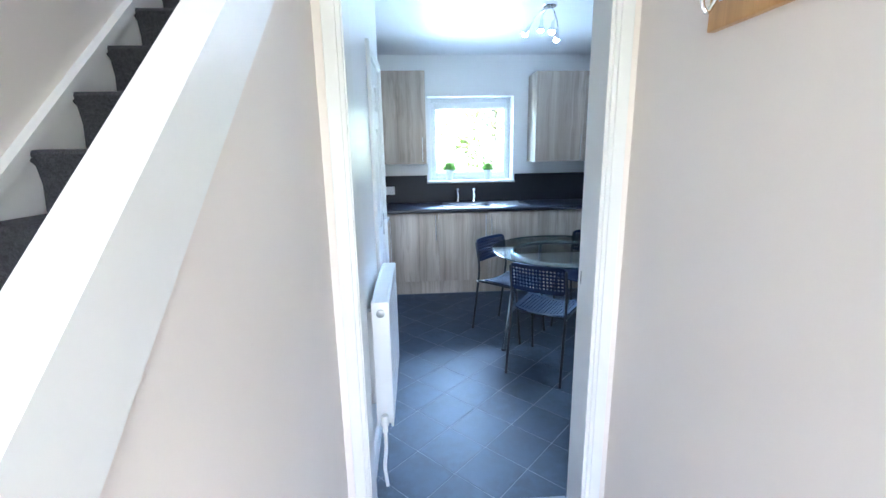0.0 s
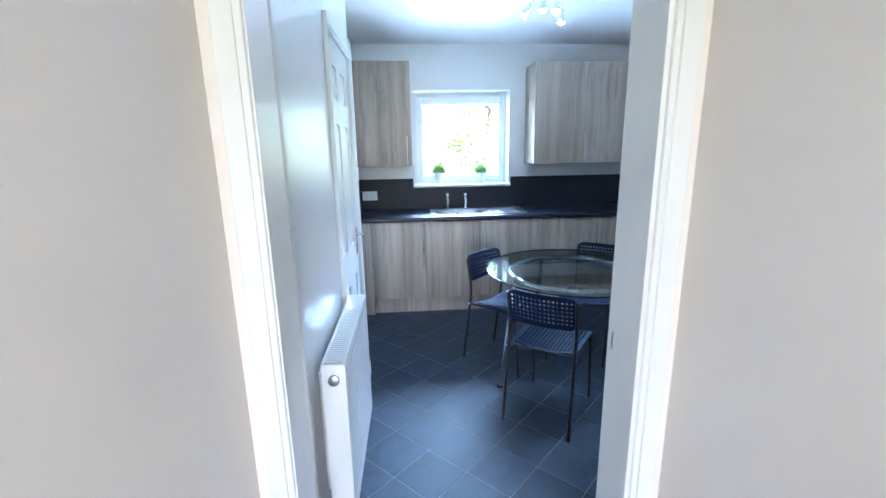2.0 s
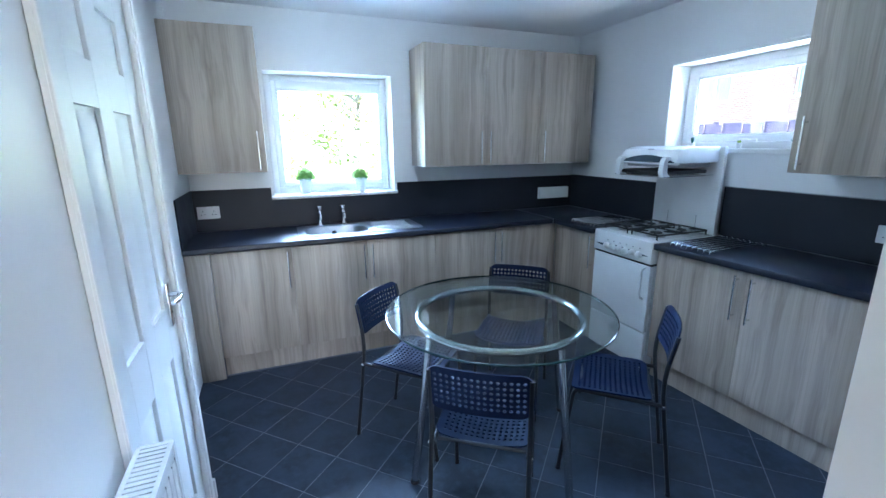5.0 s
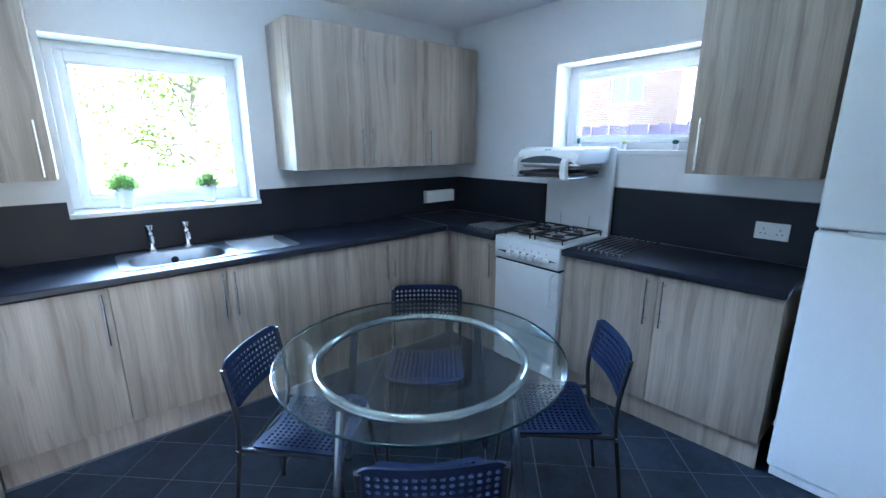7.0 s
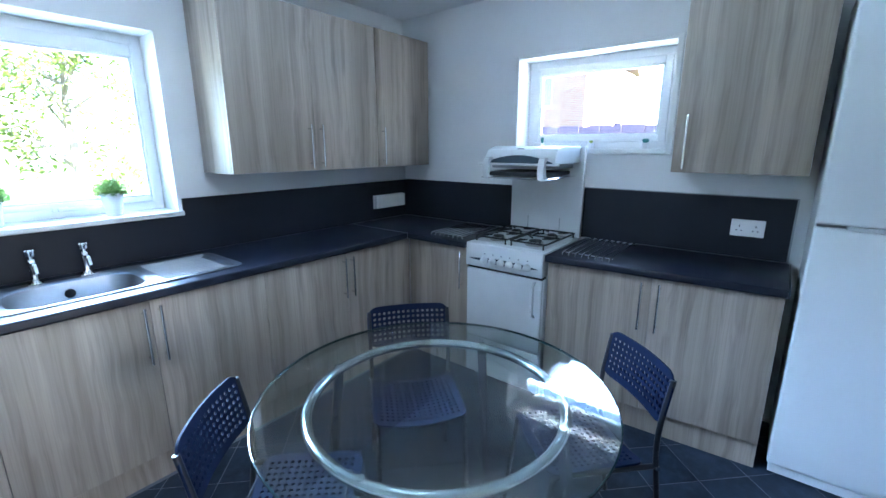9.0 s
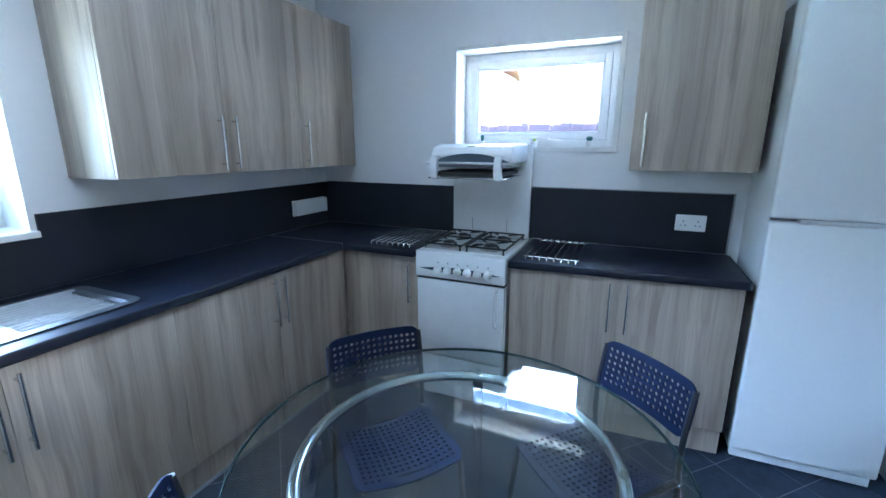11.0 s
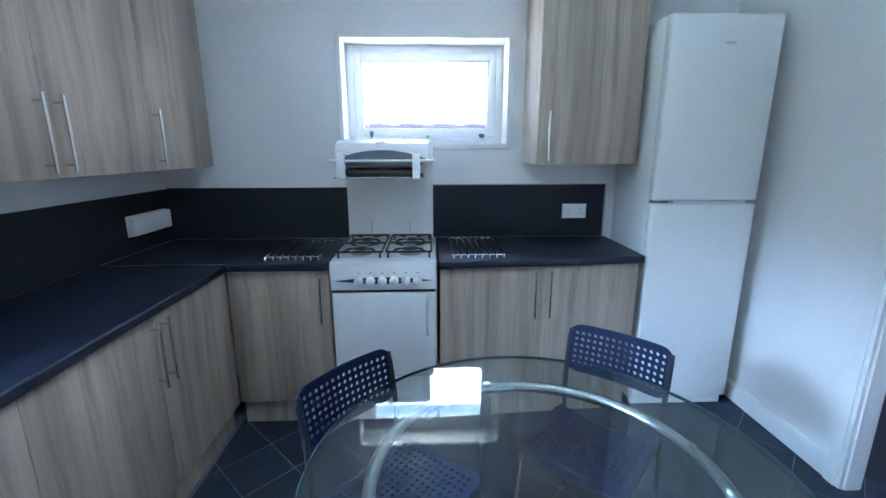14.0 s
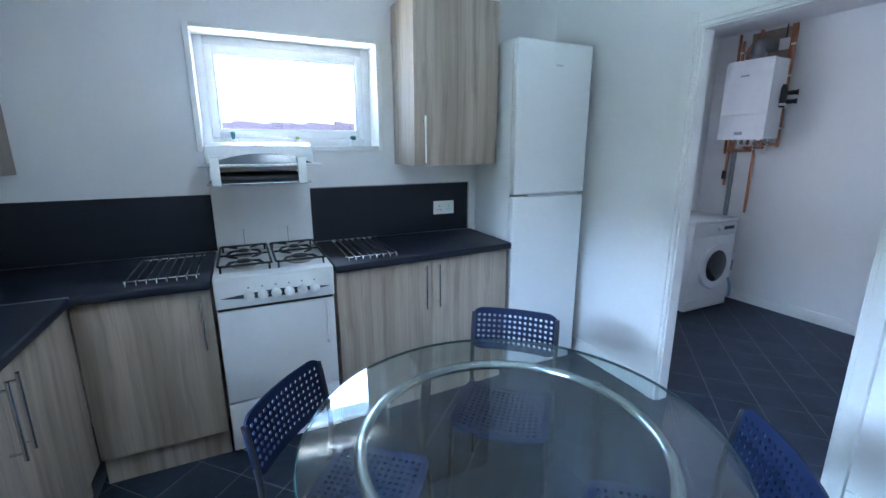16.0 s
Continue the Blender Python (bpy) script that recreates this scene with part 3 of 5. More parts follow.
cupboard("wall_cabinet", "single driftwood wall cupboard beside the fridge", 'W', 2.285, 2.82, 2.692, 3.043, 1.364, 2.27, [(2.285, 2.82, 2.765)])

# ---- worktops, splash panels, sink ----
def worktop(name, label, bm):
    ob = thing(name, label, "worktop")
    part("top", bm, M_TOP, ob)
    return ob


def edged_top(bm, x0, x1, y0, y1):
    """A length of worktop with a rounded front edge and square ends."""
    r, low = 0.009, 0.871
    arc = [(y0 + r - r * math.cos(a), WT - r + r * math.sin(a)) for a in (0, 0.4, 0.8, 1.2, math.pi / 2)]
    pts = [(y1, low), (y0 + r, low), (y0, low + r)] + arc + [(y1, WT)]
    A = [bm.verts.new((x0, y, z)) for y, z in pts]
    B = [bm.verts.new((x1, y, z)) for y, z in pts]
    for k in range(len(pts)):
        bm.faces.new((A[k], A[(k + 1) % len(pts)], B[(k + 1) % len(pts)], B[k]))
    bm.faces.new(A[::-1])
    bm.faces.new(B)
    return bm


north_bm = bmesh.new()
for a, c, ya in ((-0.288, 0.4255, 4.945), (0.4255, 1.2945, 4.456), (1.2945, 2.4105, 4.945)):
    edged_top(north_bm, a, c, 4.355, ya)
bmesh.ops.remove_doubles(north_bm, verts=north_bm.verts[:], dist=0.0003)
north_top = worktop("worktop_north", "black laminate worktop with rounded front edge round the sink", north_bm)
part("rear_strip", box(0.4265, 4.845, 0.871, 1.2935, 4.945, WT), M_TOP, north_top)
worktop("worktop_corner", "black laminate corner worktop beside the cooker", box(2.418, 3.878, 0.871, 3.03, 4.945, WT, bevel=0.008))
et = worktop("worktop_east", "black laminate worktop between cooker and fridge", box(2.425, 2.285, 0.871, 3.03, 3.342, WT, bevel=0.008))

part("end_cap", box(2.428, 2.279, 0.872, 3.03, 2.284, WT - 0.001, bevel=0.001), M_SMOKE, et, "grey-blue end strip")


def taper(ob):
    """Draws the front of a row of units back towards the fridge, as it stands out of true."""
    for p in ob.children_recursive:
        for v in p.data.vertices:
            v.co.x += 0.075 * (3.342 - v.co.y) / 1.06 * (3.03 - v.co.x) / 0.605


taper(et)
taper(fridge_side_units)
structure("joint_strip", box(2.411, 4.357, 0.8705, 2.421, 4.945, WT + 0.0025, bevel=0.001), M_STEEL, "thin aluminium strip joining two worktops", "trim")

sp = box(-0.289, NY - 0.012, WT + 0.0005, W1[0] - 0.021, NY, 1.215)
box(W1[0] - 0.021, NY - 0.012, WT + 0.0005, W1[2] + 0.021, NY, 1.123, bm=sp)
box(W1[2] + 0.021, NY - 0.012, WT + 0.0005, EX - 0.012, NY, 1.215, bm=sp)
structure("splashback_north", sp, M_SPLASH, "matt black splash panel behind the sink", "splashback")
structure("splashback_east", box(EX - 0.012, 3.86, WT + 0.0005, EX, NY - 0.012, 1.22, bm=box(EX - 0.012, 2.30, WT + 0.0005, EX, 3.37, 1.232)), M_SPLASH, "matt black splash panel on both sides of the cooker", "splashback")
structure("splashback_west", box(WX2, 4.36, WT + 0.0005, WX2 + 0.01, NY - 0.012, 1.215), M_SPLASH, "matt black splash panel on the side wall", "splashback")
structure("splash_trim", box(EX - 0.016, 2.292, WT, EX, 2.30, 1.236, bm=box(EX - 0.013, 2.30, 1.232, EX, 3.37, 1.237)), M_STEEL, "thin metal edge of the black splash panel", "trim")


def sink():
    ob = thing("sink", "stainless steel inset sink with a ribbed drainer", "sink", pose(0, 0, WT))
    x0, y0, x1, y1 = 0.405, 4.44, 1.315, 4.862
    bx0, by0, bx1, by1 = 0.455, 4.475, 0.905, 4.79
    outer, inner = rounded(x0, y0, x1, y1, 0.06, 6), rounded(bx0, by0, bx1, by1, 0.10, 6)
    bm = bmesh.new()

    def ring(pts, z):
        return [bm.verts.new((x, y, z)) for x, y in pts]

    def loop(A, B):
        for k in range(len(A)):
            bm.faces.new((A[k], A[(k + 1) % len(A)], B[(k + 1) % len(A)], B[k])).smooth = True

    deck_out = []
    for px, py in rounded(x0, y0, 0.935, y1, 0.06, 6):
        mid, half = (y0 + y1) / 2, (y1 - y0) / 2 - 0.06
        dx, dy = (px - 0.875) / 0.06, (abs(py - mid) - half) / 0.06
        if dx > 0 and dy > 0:
            k = 1 / max(dx, dy)
            px, py = 0.875 + 0.06 * dx * k, mid + math.copysign(half + 0.06 * dy * k, py - mid)
        deck_out.append((px, py))
    r = [ring(deck_out, 0.0), ring(deck_out, 0.006), ring(rounded(bx0 - 0.012, by0 - 0.012, bx1 + 0.012, by1 + 0.012, 0.11, 6), 0.006), ring(inner, -0.002),
         ring(rounded(bx0 + 0.01, by0 + 0.01, bx1 - 0.01, by1 - 0.01, 0.10, 6), -0.07), ring(rounded(bx0 + 0.02, by0 + 0.02, bx1 - 0.02, by1 - 0.02, 0.09, 6), -0.145),
         ring(rounded(bx0 + 0.05, by0 + 0.05, bx1 - 0.05, by1 - 0.05, 0.07, 6), -0.16)]
    for A, B in zip(r, r[1:]):
        loop(A, B)
    bm.faces.new(r[-1])
    part("bowl", bm, M_STEEL, ob)
    dr = bmesh.new()
    nx = 60
    grid = []
    for i in range(nx + 1):
        x = 0.9352 + (x1 - 0.9352) * i / nx
        col = []
        for j in range(57):
            y = y0 + (y1 - y0) * j / 56
            cx, cy = max(0, x - (x1 - 0.06)), max(0, abs(y - (y0 + y1) / 2) - ((y1 - y0) / 2 - 0.06))
            inside = 0.965 < x < x1 - 0.045 and y0 + 0.045 < y < y1 - 0.045
            z = 0.006
            if inside:
                z = -0.004 + (0.010 if (j % 4) in (0, 1) and x < x1 - 0.08 else 0)
            rr = math.hypot(cx, cy)
            if rr > 0.06:
                s = 0.06 / rr
                x2 = x1 - 0.06 + cx * s
                mid, half = (y0 + y1) / 2, (y1 - y0) / 2 - 0.06
                y2 = mid + math.copysign(half + cy * s, y - mid)
                col.append(dr.verts.new((x2, y2, 0.004)))
            else:
                col.append(dr.verts.new((x, y, z)))
        grid.append(col)
    for i in range(nx):
        for j in range(56):
            dr.faces.new((grid[i][j], grid[i + 1][j], grid[i + 1][j + 1], grid[i][j + 1]))
    bmesh.ops.remove_doubles(dr, verts=dr.verts[:], dist=0.0002)
    part("drainer", dr, M_STEEL, ob, "ribbed stainless drainer")
    part("overflow", lathe([(0, 0.004), (0.012, 0.004), (0.02, 0.0), (0.02, -0.003)], 16, m=pose(0.68, 4.778, -0.05, 90)), M_DARK, ob, "dark round overflow hole")
    part("plug_hole", lathe([(0.0, 0.0), (0.022, 0.0), (0.033, 0.003), (0.035, 0.0)], 20, m=pose(0.68, 4.63, -0.159)), M_CHROME, ob)
    return ob


sink()


def tap(x, y):
    ob = thing("tap", "chrome pillar tap with a round head behind the sink", "tap", pose(x, y, WT + 0.006), group="pillar taps")
    part("body", lathe([(0.024, 0), (0.026, 0.006), (0.018, 0.012), (0.012, 0.03), (0.011, 0.075), (0.015, 0.085), (0.015, 0.105), (0.010, 0.112), (0.0, 0.112)], 16), M_CHROME, ob)
    part("spout", tube(arc_path([(0, 0, 0.088), (0, -0.06, 0.098), (0, -0.075, 0.06)], 0.03), [0.009] * 8 + [0.008], 10), M_CHROME, ob)
    part("tap_head", lathe([(0.008, 0.112), (0.008, 0.122), (0.018, 0.126), (0.019, 0.148), (0.014, 0.154), (0, 0.155)], 12), M_CHROME, ob, "ribbed chrome tap head")
    return ob


tap(0.585, 4.828)
tap(0.765, 4.828)


# ---- cooker ----
def cooker():
    ob = thing("gas_cooker", "white slot-in gas cooker with eye-level grill and four burners", "cooker", pose(0, 0, 0))
    y0, y1, f, b = 3.352, 3.872, 2.445, 2.985
    part("body", box(f + 0.02, y0, 0.03, b, y1, 0.755, bevel=0.004), M_ENAMEL, ob)
    part("oven_door", box(f - 0.008, y0 + 0.004, 0.302, f + 0.018, y1 - 0.004, 0.752, bevel=0.006), M_ENAMEL, ob)
    part("drawer", box(f - 0.006, y0 + 0.004, 0.045, f + 0.018, y1 - 0.004, 0.293, bevel=0.006), M_ENAMEL, ob)
    hd = tube(arc_path([(f - 0.008, 3.395, 0.53), (f - 0.04, 3.395, 0.545), (f - 0.04, 3.395, 0.725), (f - 0.008, 3.395, 0.74)], 0.02), 0.008, 10)
    part("door_handle", hd, M_ENAMEL, ob, "white upright door handle")
    part("control_panel", box(f - 0.015, y0, 0.768, f + 0.06, y1, 0.9, bevel=0.008), M_ENAMEL, ob)
    # Solid black strip; the gap's shade is put into its colour.
    part("gap", box(f + 0.004, y0 + 0.006, 0.752, f + 0.05, y1 - 0.006, 0.77), M_DARK, ob, "black strip standing for the shaded gap over the oven door")
    strip = bmesh.new()
    n = 24
    lo, hi = [], []
    for i in range(n + 1):
        u = -1 + 2 * i / n
        yy, h = (y0 + y1) / 2 + u * 0.235, 0.017 * (1 - abs(u) ** 1.6) + 0.0006
        lo.append(strip.verts.new((f - 0.0165, yy, 0.818 - h)))
        hi.append(strip.verts.new((f - 0.0165, yy, 0.818 + h)))
    for i in range(n):
        strip.faces.new((lo[i], lo[i + 1], hi[i + 1], hi[i]))
    part("knob_strip", strip, M_SMOKE, ob, "grey lens-shaped strip behind the knobs")
    for i in range(6):
        ky = 3.732 - i * 0.0575
        kn = lathe([(0.0225, 0), (0.0225, 0.010), (0.0215, 0.018), (0.018, 0.025), (0.011, 0.030), (0.0, 0.0315)], 20, m=pose(f - 0.0165, ky, 0.818, 0, -90))
        part("knob", kn, M_PLASTIC, ob)
        mark = box(f - 0.0175, ky - 0.004, 0.853, f - 0.0152, ky + 0.004, 0.861)
        part("dial_mark", mark, M_GREY, ob)
    hob = box(f - 0.012, y0, 0.89, b - 0.01, y1, 0.914, bevel=0.006)
    part("hob", hob, M_ENAMEL, ob)
    part("hob_well", box(f + 0.05, y0 + 0.03, 0.9135, b - 0.05, y1 - 0.03, 0.9155), M_ENAMEL, ob)
    for bx, by, r in ((2.60, 3.74, 0.042), (2.60, 3.485, 0.048), (2.83, 3.74, 0.036), (2.83, 3.485, 0.036)):
        part("burner", lathe([(r + 0.012, 0.9155), (r + 0.012, 0.921), (r, 0.924), (r, 0.934), (r - 0.006, 0.938), (0, 0.939)], 20, m=pose(bx, by, 0)), M_BURNER, ob, "worn metal gas burner")
        part("burner_cap", lathe([(r * 0.8, 0.9385), (r * 0.8, 0.943), (r * 0.7, 0.946), (0, 0.946)], 20, m=pose(bx, by, 0)), M_IRON, ob)
    for ya, yb in ((3.375, 3.602), (3.622, 3.849)):
        rack = tube(arc_path([(2.50, ya, 0.946), (2.50, yb, 0.946), (2.935, yb, 0.946), (2.935, ya, 0.946), (2.50, ya, 0.946)], 0.015, 3), 0.0055, 8)
        ym = (ya + yb) / 2
        tube([(2.715, ya, 0.946), (2.715, yb, 0.946)], 0.005, 8, bm=rack)
        for cx in (2.60, 2.83):
            for a in (45, 135, 225, 315):
                c, s = math.cos(radians(a)), math.sin(radians(a))
                tube([(cx + c * 0.045, ym + s * 0.045, 0.949), (cx + c * 0.09, ym + s * 0.09, 0.951), (cx + c * 0.135, ym + s * 0.11, 0.947)], [0.004, 0.0075, 0.0055], 6, bm=rack)
        for cx in (2.50, 2.935):
            for yy in (ya + 0.01, yb - 0.01):
                tube([(cx, yy, 0.914), (cx, yy, 0.946)], 0.005, 6, bm=rack)
        part("pan_support", rack, M_IRON, ob, "black cast iron pan support")
    # raised back plate and grill
    part("back_plate", box(b - 0.012, y0 + 0.008, 0.914, b + 0.02, y1 - 0.005, 1.49, bevel=0.004), M_ENAMEL, ob)
    for yy in (3.50, 3.73):
        part("flue_slot", box(b - 0.0135, yy - 0.002, 0.93, b - 0.0115, yy + 0.002, 1.03), M_GREY, ob)
    g0, g1, gf = 3.385, 3.85, 2.60
    hood = bmesh.new()
    prof = [(b - 0.02, 1.492), (gf + 0.10, 1.492), (gf + 0.03, 1.475), (gf, 1.44), (gf - 0.012, 1.395), (gf + 0.01, 1.39), (b - 0.02, 1.39)]
    a = [hood.verts.new((x, g0, z)) for x, z in prof]
    c = [hood.verts.new((x, g1, z)) for x, z in prof]
    hood.faces.new(a)
    hood.faces.new(c[::-1])
    for i in range(len(prof)):
        hood.faces.new((a[i], c[i], c[(i + 1) % len(prof)], a[(i + 1) % len(prof)]))
    bmesh.ops.bevel(hood, geom=hood.edges[:], offset=0.008, segments=2, affect='EDGES', profile=0.5)
    part("grill_hood", hood, M_ENAMEL, ob, "white curved grill hood")
    vis = bmesh.new()
    n = 20
    lo, hi = [], []
    for i in range(n + 1):
        u = -1 + 2 * i / n
        yy, h = (g0 + g1) / 2 + u * 0.222, 0.043 * (1 - u * u) + 0.004
        lo.append(vis.verts.new((gf - 0.0165, yy, 1.394)))
        hi.append(vis.verts.new((gf - 0.0165 + h * 0.27, yy, 1.394 + h)))
    for i in range(n):
        vis.faces.new((lo[i], lo[i + 1], hi[i + 1], hi[i]))
    part("grill_visor", vis, M_SMOKE, ob, "smoked grey arched grill panel")
    part("grill_lip", tube([(gf - 0.022, g0 - 0.03, 1.388), (gf - 0.022, g1 + 0.03, 1.388)], 0.007, 10), M_ENAMEL, ob)
    part("grill_burner", box(gf + 0.03, g0 + 0.03, 1.362, b - 0.05, g1 - 0.03, 1.389, bevel=0.004), M_GREY, ob, "grey grill burner under the hood")
    for yy in (3.446, 3.812):
        arm = bmesh.new()
        pr = [(2.555, 1.425), (2.54, 1.40), (2.535, 1.34), (2.545, 1.305), (2.575, 1.298), (2.60, 1.31), (2.575, 1.33), (2.568, 1.40), (2.61, 1.43)]
        a = [arm.verts.new((x, yy - 0.018, z)) for x, z in pr]
        c = [arm.verts.new((x, yy + 0.018, z)) for x, z in pr]
        arm.faces.new(a)
        arm.faces.new(c[::-1])
        for i in range(len(pr)):
            arm.faces.new((a[i], c[i], c[(i + 1) % len(pr)], a[(i + 1) % len(pr)]))
        part("grill_arm", arm, M_ENAMEL, ob, "white curved grill arm")
    part("grill_pan", box(2.56, 3.43, 1.318, 2.93, 3.83, 1.342, bevel=0.008), M_IRON, ob, "black enamel grill pan")
    rk = tube(arc_path([(2.93, 3.41, 1.308), (2.55, 3.41, 1.308), (2.55, 3.85, 1.308), (2.93, 3.85, 1.308)], 0.02, 3), 0.004, 6)
    for i in range(9):
        tube([(2.56 + i * 0.045, 3.41, 1.308), (2.56 + i * 0.045, 3.85, 1.308)], 0.0022, 6, bm=rk)
    tube([(2.93, 3.42, 1.308), (2.985, 3.42, 1.308)], 0.004, 6, bm=rk)
    tube([(2.93, 3.84, 1.308), (2.985, 3.84, 1.308)], 0.004, 6, bm=rk)
    part("grill_rack", rk, M_CHROME, ob, "chrome wire rack under the grill")
    part("maker_mark", box(gf + 0.028, 3.60, 1.4745, gf + 0.030, 3.645, 1.4805), M_GREY, ob)
    for x, yy in ((2.50, 3.40), (2.50, 3.82), (2.93, 3.40), (2.93, 3.82)):
        part("foot", lathe([(0.018, 0), (0.018, 0.012), (0.01, 0.014), (0.01, 0.035)], 12, m=pose(x, yy, 0)), M_GREY, ob)
    return ob


cooker()


def wire_trivet(x0, y0, x1, y1, bars):
    ob = thing("wire_rack", "chrome wire trivet lying on the black worktop", "trivet", pose((x0 + x1) / 2, (y0 + y1) / 2, WT), group="wire trivets")
    hx, hy = (x1 - x0) / 2, (y1 - y0) / 2
    fr = tube([(-hx + 0.03, -hy, 0.013), (-hx + 0.03, hy, 0.013)], 0.004, 8)
    part("cross_bar", fr, M_CHROME, ob)
    part("cross_bar", tube([(hx - 0.03, -hy, 0.013), (hx - 0.03, hy, 0.013)], 0.004, 8), M_CHROME, ob)
    for i in range(bars):
        y = -hy + 0.012 + (2 * hy - 0.024) * i / (bars - 1)
        part("bar", tube(arc_path([(-hx, y, 0.004), (-hx + 0.004, y, 0.02), (hx - 0.004, y, 0.02), (hx, y, 0.004)], 0.012, 3), 0.0036, 8), M_CHROME, ob)
    return ob


wire_trivet(2.48, 3.0, 2.96, 3.275, 8)
wire_trivet(2.47, 3.92, 2.91, 4.20, 8)


# ---- fridge-freezer ----
def fridge():
    ob = thing("fridge_freezer", "tall white two-door fridge-freezer in the corner", "fridge")
    y0, y1, f, b, top = 1.705, 2.248, 2.548, 3.02, 2.064
    part("body", box(f + 0.058, y0 + 0.004, 0.035, b, y1 - 0.004, top, bevel=0.006), M_FRIDGE, ob)
    up = part("upper_door", box(f, y0, 1.186, f + 0.052, y1, top - 0.004, bevel=0.012, seg=3), M_FRIDGE, ob)
    low = part("lower_door", box(f, y0, 0.07, f + 0.052, y1, 1.172, bevel=0.012, seg=3), M_FRIDGE, ob)
    part("door_seal", box(f + 0.052, y0 + 0.012, 0.08, f + 0.058, y1 - 0.012, top - 0.02), M_GREY, ob)
    part("grip", box(f - 0.006, y0 + 0.06, 1.171, f + 0.04, y1 - 0.1, 1.186, bevel=0.003), M_SILVER, low, "pale grey grip strip between the doors")
    part("kick_plate", box(f + 0.03, y0 + 0.01, 0.012, f + 0.06, y1 - 0.01, 0.066, bevel=0.003), M_FRIDGE, ob)
    part("badge", box(f - 0.0015, 1.93, 1.925, f + 0.002, 1.98, 1.937, bevel=0.0005, seg=1), M_SILVER, up, "pale silver badge")
    for x, y in ((f + 0.07, y0 + 0.05), (f + 0.07, y1 - 0.05), (b - 0.05, y0 + 0.05), (b - 0.05, y1 - 0.05)):
        part("foot", lathe([(0.016, 0), (0.016, 0.01), (0.009, 0.012), (0.009, 0.04)], 12, m=pose(x, y, 0)), M_DARK, ob)
    return ob


fridge()


# ---- table and chairs ----
TC, TZ, TR = (1.228, 3.131), 0.745, 0.545


def table():
    ob = thing("round_table", "round clear glass dining table on a chrome ring and legs", "table", pose(TC[0], TC[1], 0, 0, 0, 12))
    n = 96
    part("tabletop", lathe([(0, TZ - 0.010), (TR - 0.004, TZ - 0.010), (TR - 0.004, TZ), (0, TZ)], n), M_TABLEGLASS, ob, "clear glass disc with a greenish cast")
    part("glass_edge", lathe([(TR - 0.004, TZ - 0.010), (TR - 0.001, TZ - 0.009), (TR, TZ - 0.005), (TR - 0.001, TZ - 0.001), (TR - 0.004, TZ)], n), M_GLASSEDGE, ob, "polished green glass edge")
    rr, rz = 0.394, TZ - 0.010 - 0.020
    part("ring", tube([(rr * math.cos(a * math.pi / 36), rr * math.sin(a * math.pi / 36), rz) for a in range(72)], 0.0165, 12, closed=True), M_TUBE, ob, "chrome tube ring under the glass")
    for k in range(4):
        c, s = math.cos(radians(90 * k)), math.sin(radians(90 * k))
        part("leg", tube([(0.490 * c, 0.490 * s, 0.004), (0.394 * c, 0.394 * s, rz - 0.020)], 0.0175, 14), M_TUBE, ob, "splayed chrome tube leg")
        part("foot", lathe([(0.0, 0), (0.021, 0), (0.021, 0.012), (0.019, 0.016)], 14, m=pose(0.490 * c, 0.490 * s, 0)), M_BLACK, ob)
        part("pad", lathe([(0, 0), (0.011, 0), (0.011, 0.004), (0, 0.004)], 14, m=pose(rr * c, rr * s, TZ - 0.0142)), M_TUBE, ob)
    return ob


table()


def perforated(nu, nv, cell_u, cell_v, hole, margin, radius, place):
    """A sheet of nu x nv round holes inside a rounded border, laid on place(u, v)."""
    bm = bmesh.new()
    W, H = nu * cell_u / 2, nv * cell_v / 2
    seen = {}

    def v(u, w):
        key = (round(u, 5), round(w, 5))
        if key not in seen:
            seen[key] = bm.verts.new(place(u, w))
        return seen[key]

    for i in range(nu):
        for j in range(nv):
            cu, cv = -W + (i + 0.5) * cell_u, -H + (j + 0.5) * cell_v
            ring_o = [(cell_u / 2 * a, cell_v / 2 * b) for a, b in ((1, 0), (1, 1), (0, 1), (-1, 1), (-1, 0), (-1, -1), (0, -1), (1, -1))]
            O = [v(cu + a, cv + b) for a, b in ring_o]
            I = [bm.verts.new(place(cu + hole * math.cos(k * math.pi / 4), cv + hole * math.sin(k * math.pi / 4))) for k in range(8)]
            for k in range(8):
                bm.faces.new((O[k], O[(k + 1) % 8], I[(k + 1) % 8], I[k]))
    edge = [(-W + k * cell_u / 2, -H) for k in range(2 * nu)] + [(W, -H + k * cell_v / 2) for k in range(2 * nv)]
    edge += [(W - k * cell_u / 2, H) for k in range(2 * nu)] + [(-W, H - k * cell_v / 2) for k in range(2 * nv)]
    WO, HO = W + margin, H + margin
    prev = [v(*p) for p in edge]
    outs = []
    for p in edge:
        q = [p[0] * WO / W, p[1] * HO / H]
        cx, cy = abs(q[0]) - (WO - radius), abs(q[1]) - (HO - radius)
        if cx > 0 and cy > 0:
            l = math.hypot(cx, cy)
            q = [math.copysign(WO - radius + cx / l * radius, q[0]), math.copysign(HO - radius + cy / l * radius, q[1])]
        outs.append(bm.verts.new(place(*q)))
    for k in range(len(edge)):
        j = (k + 1) % len(edge)
        bm.faces.new((prev[k], prev[j], outs[j], outs[k]))
    return bm


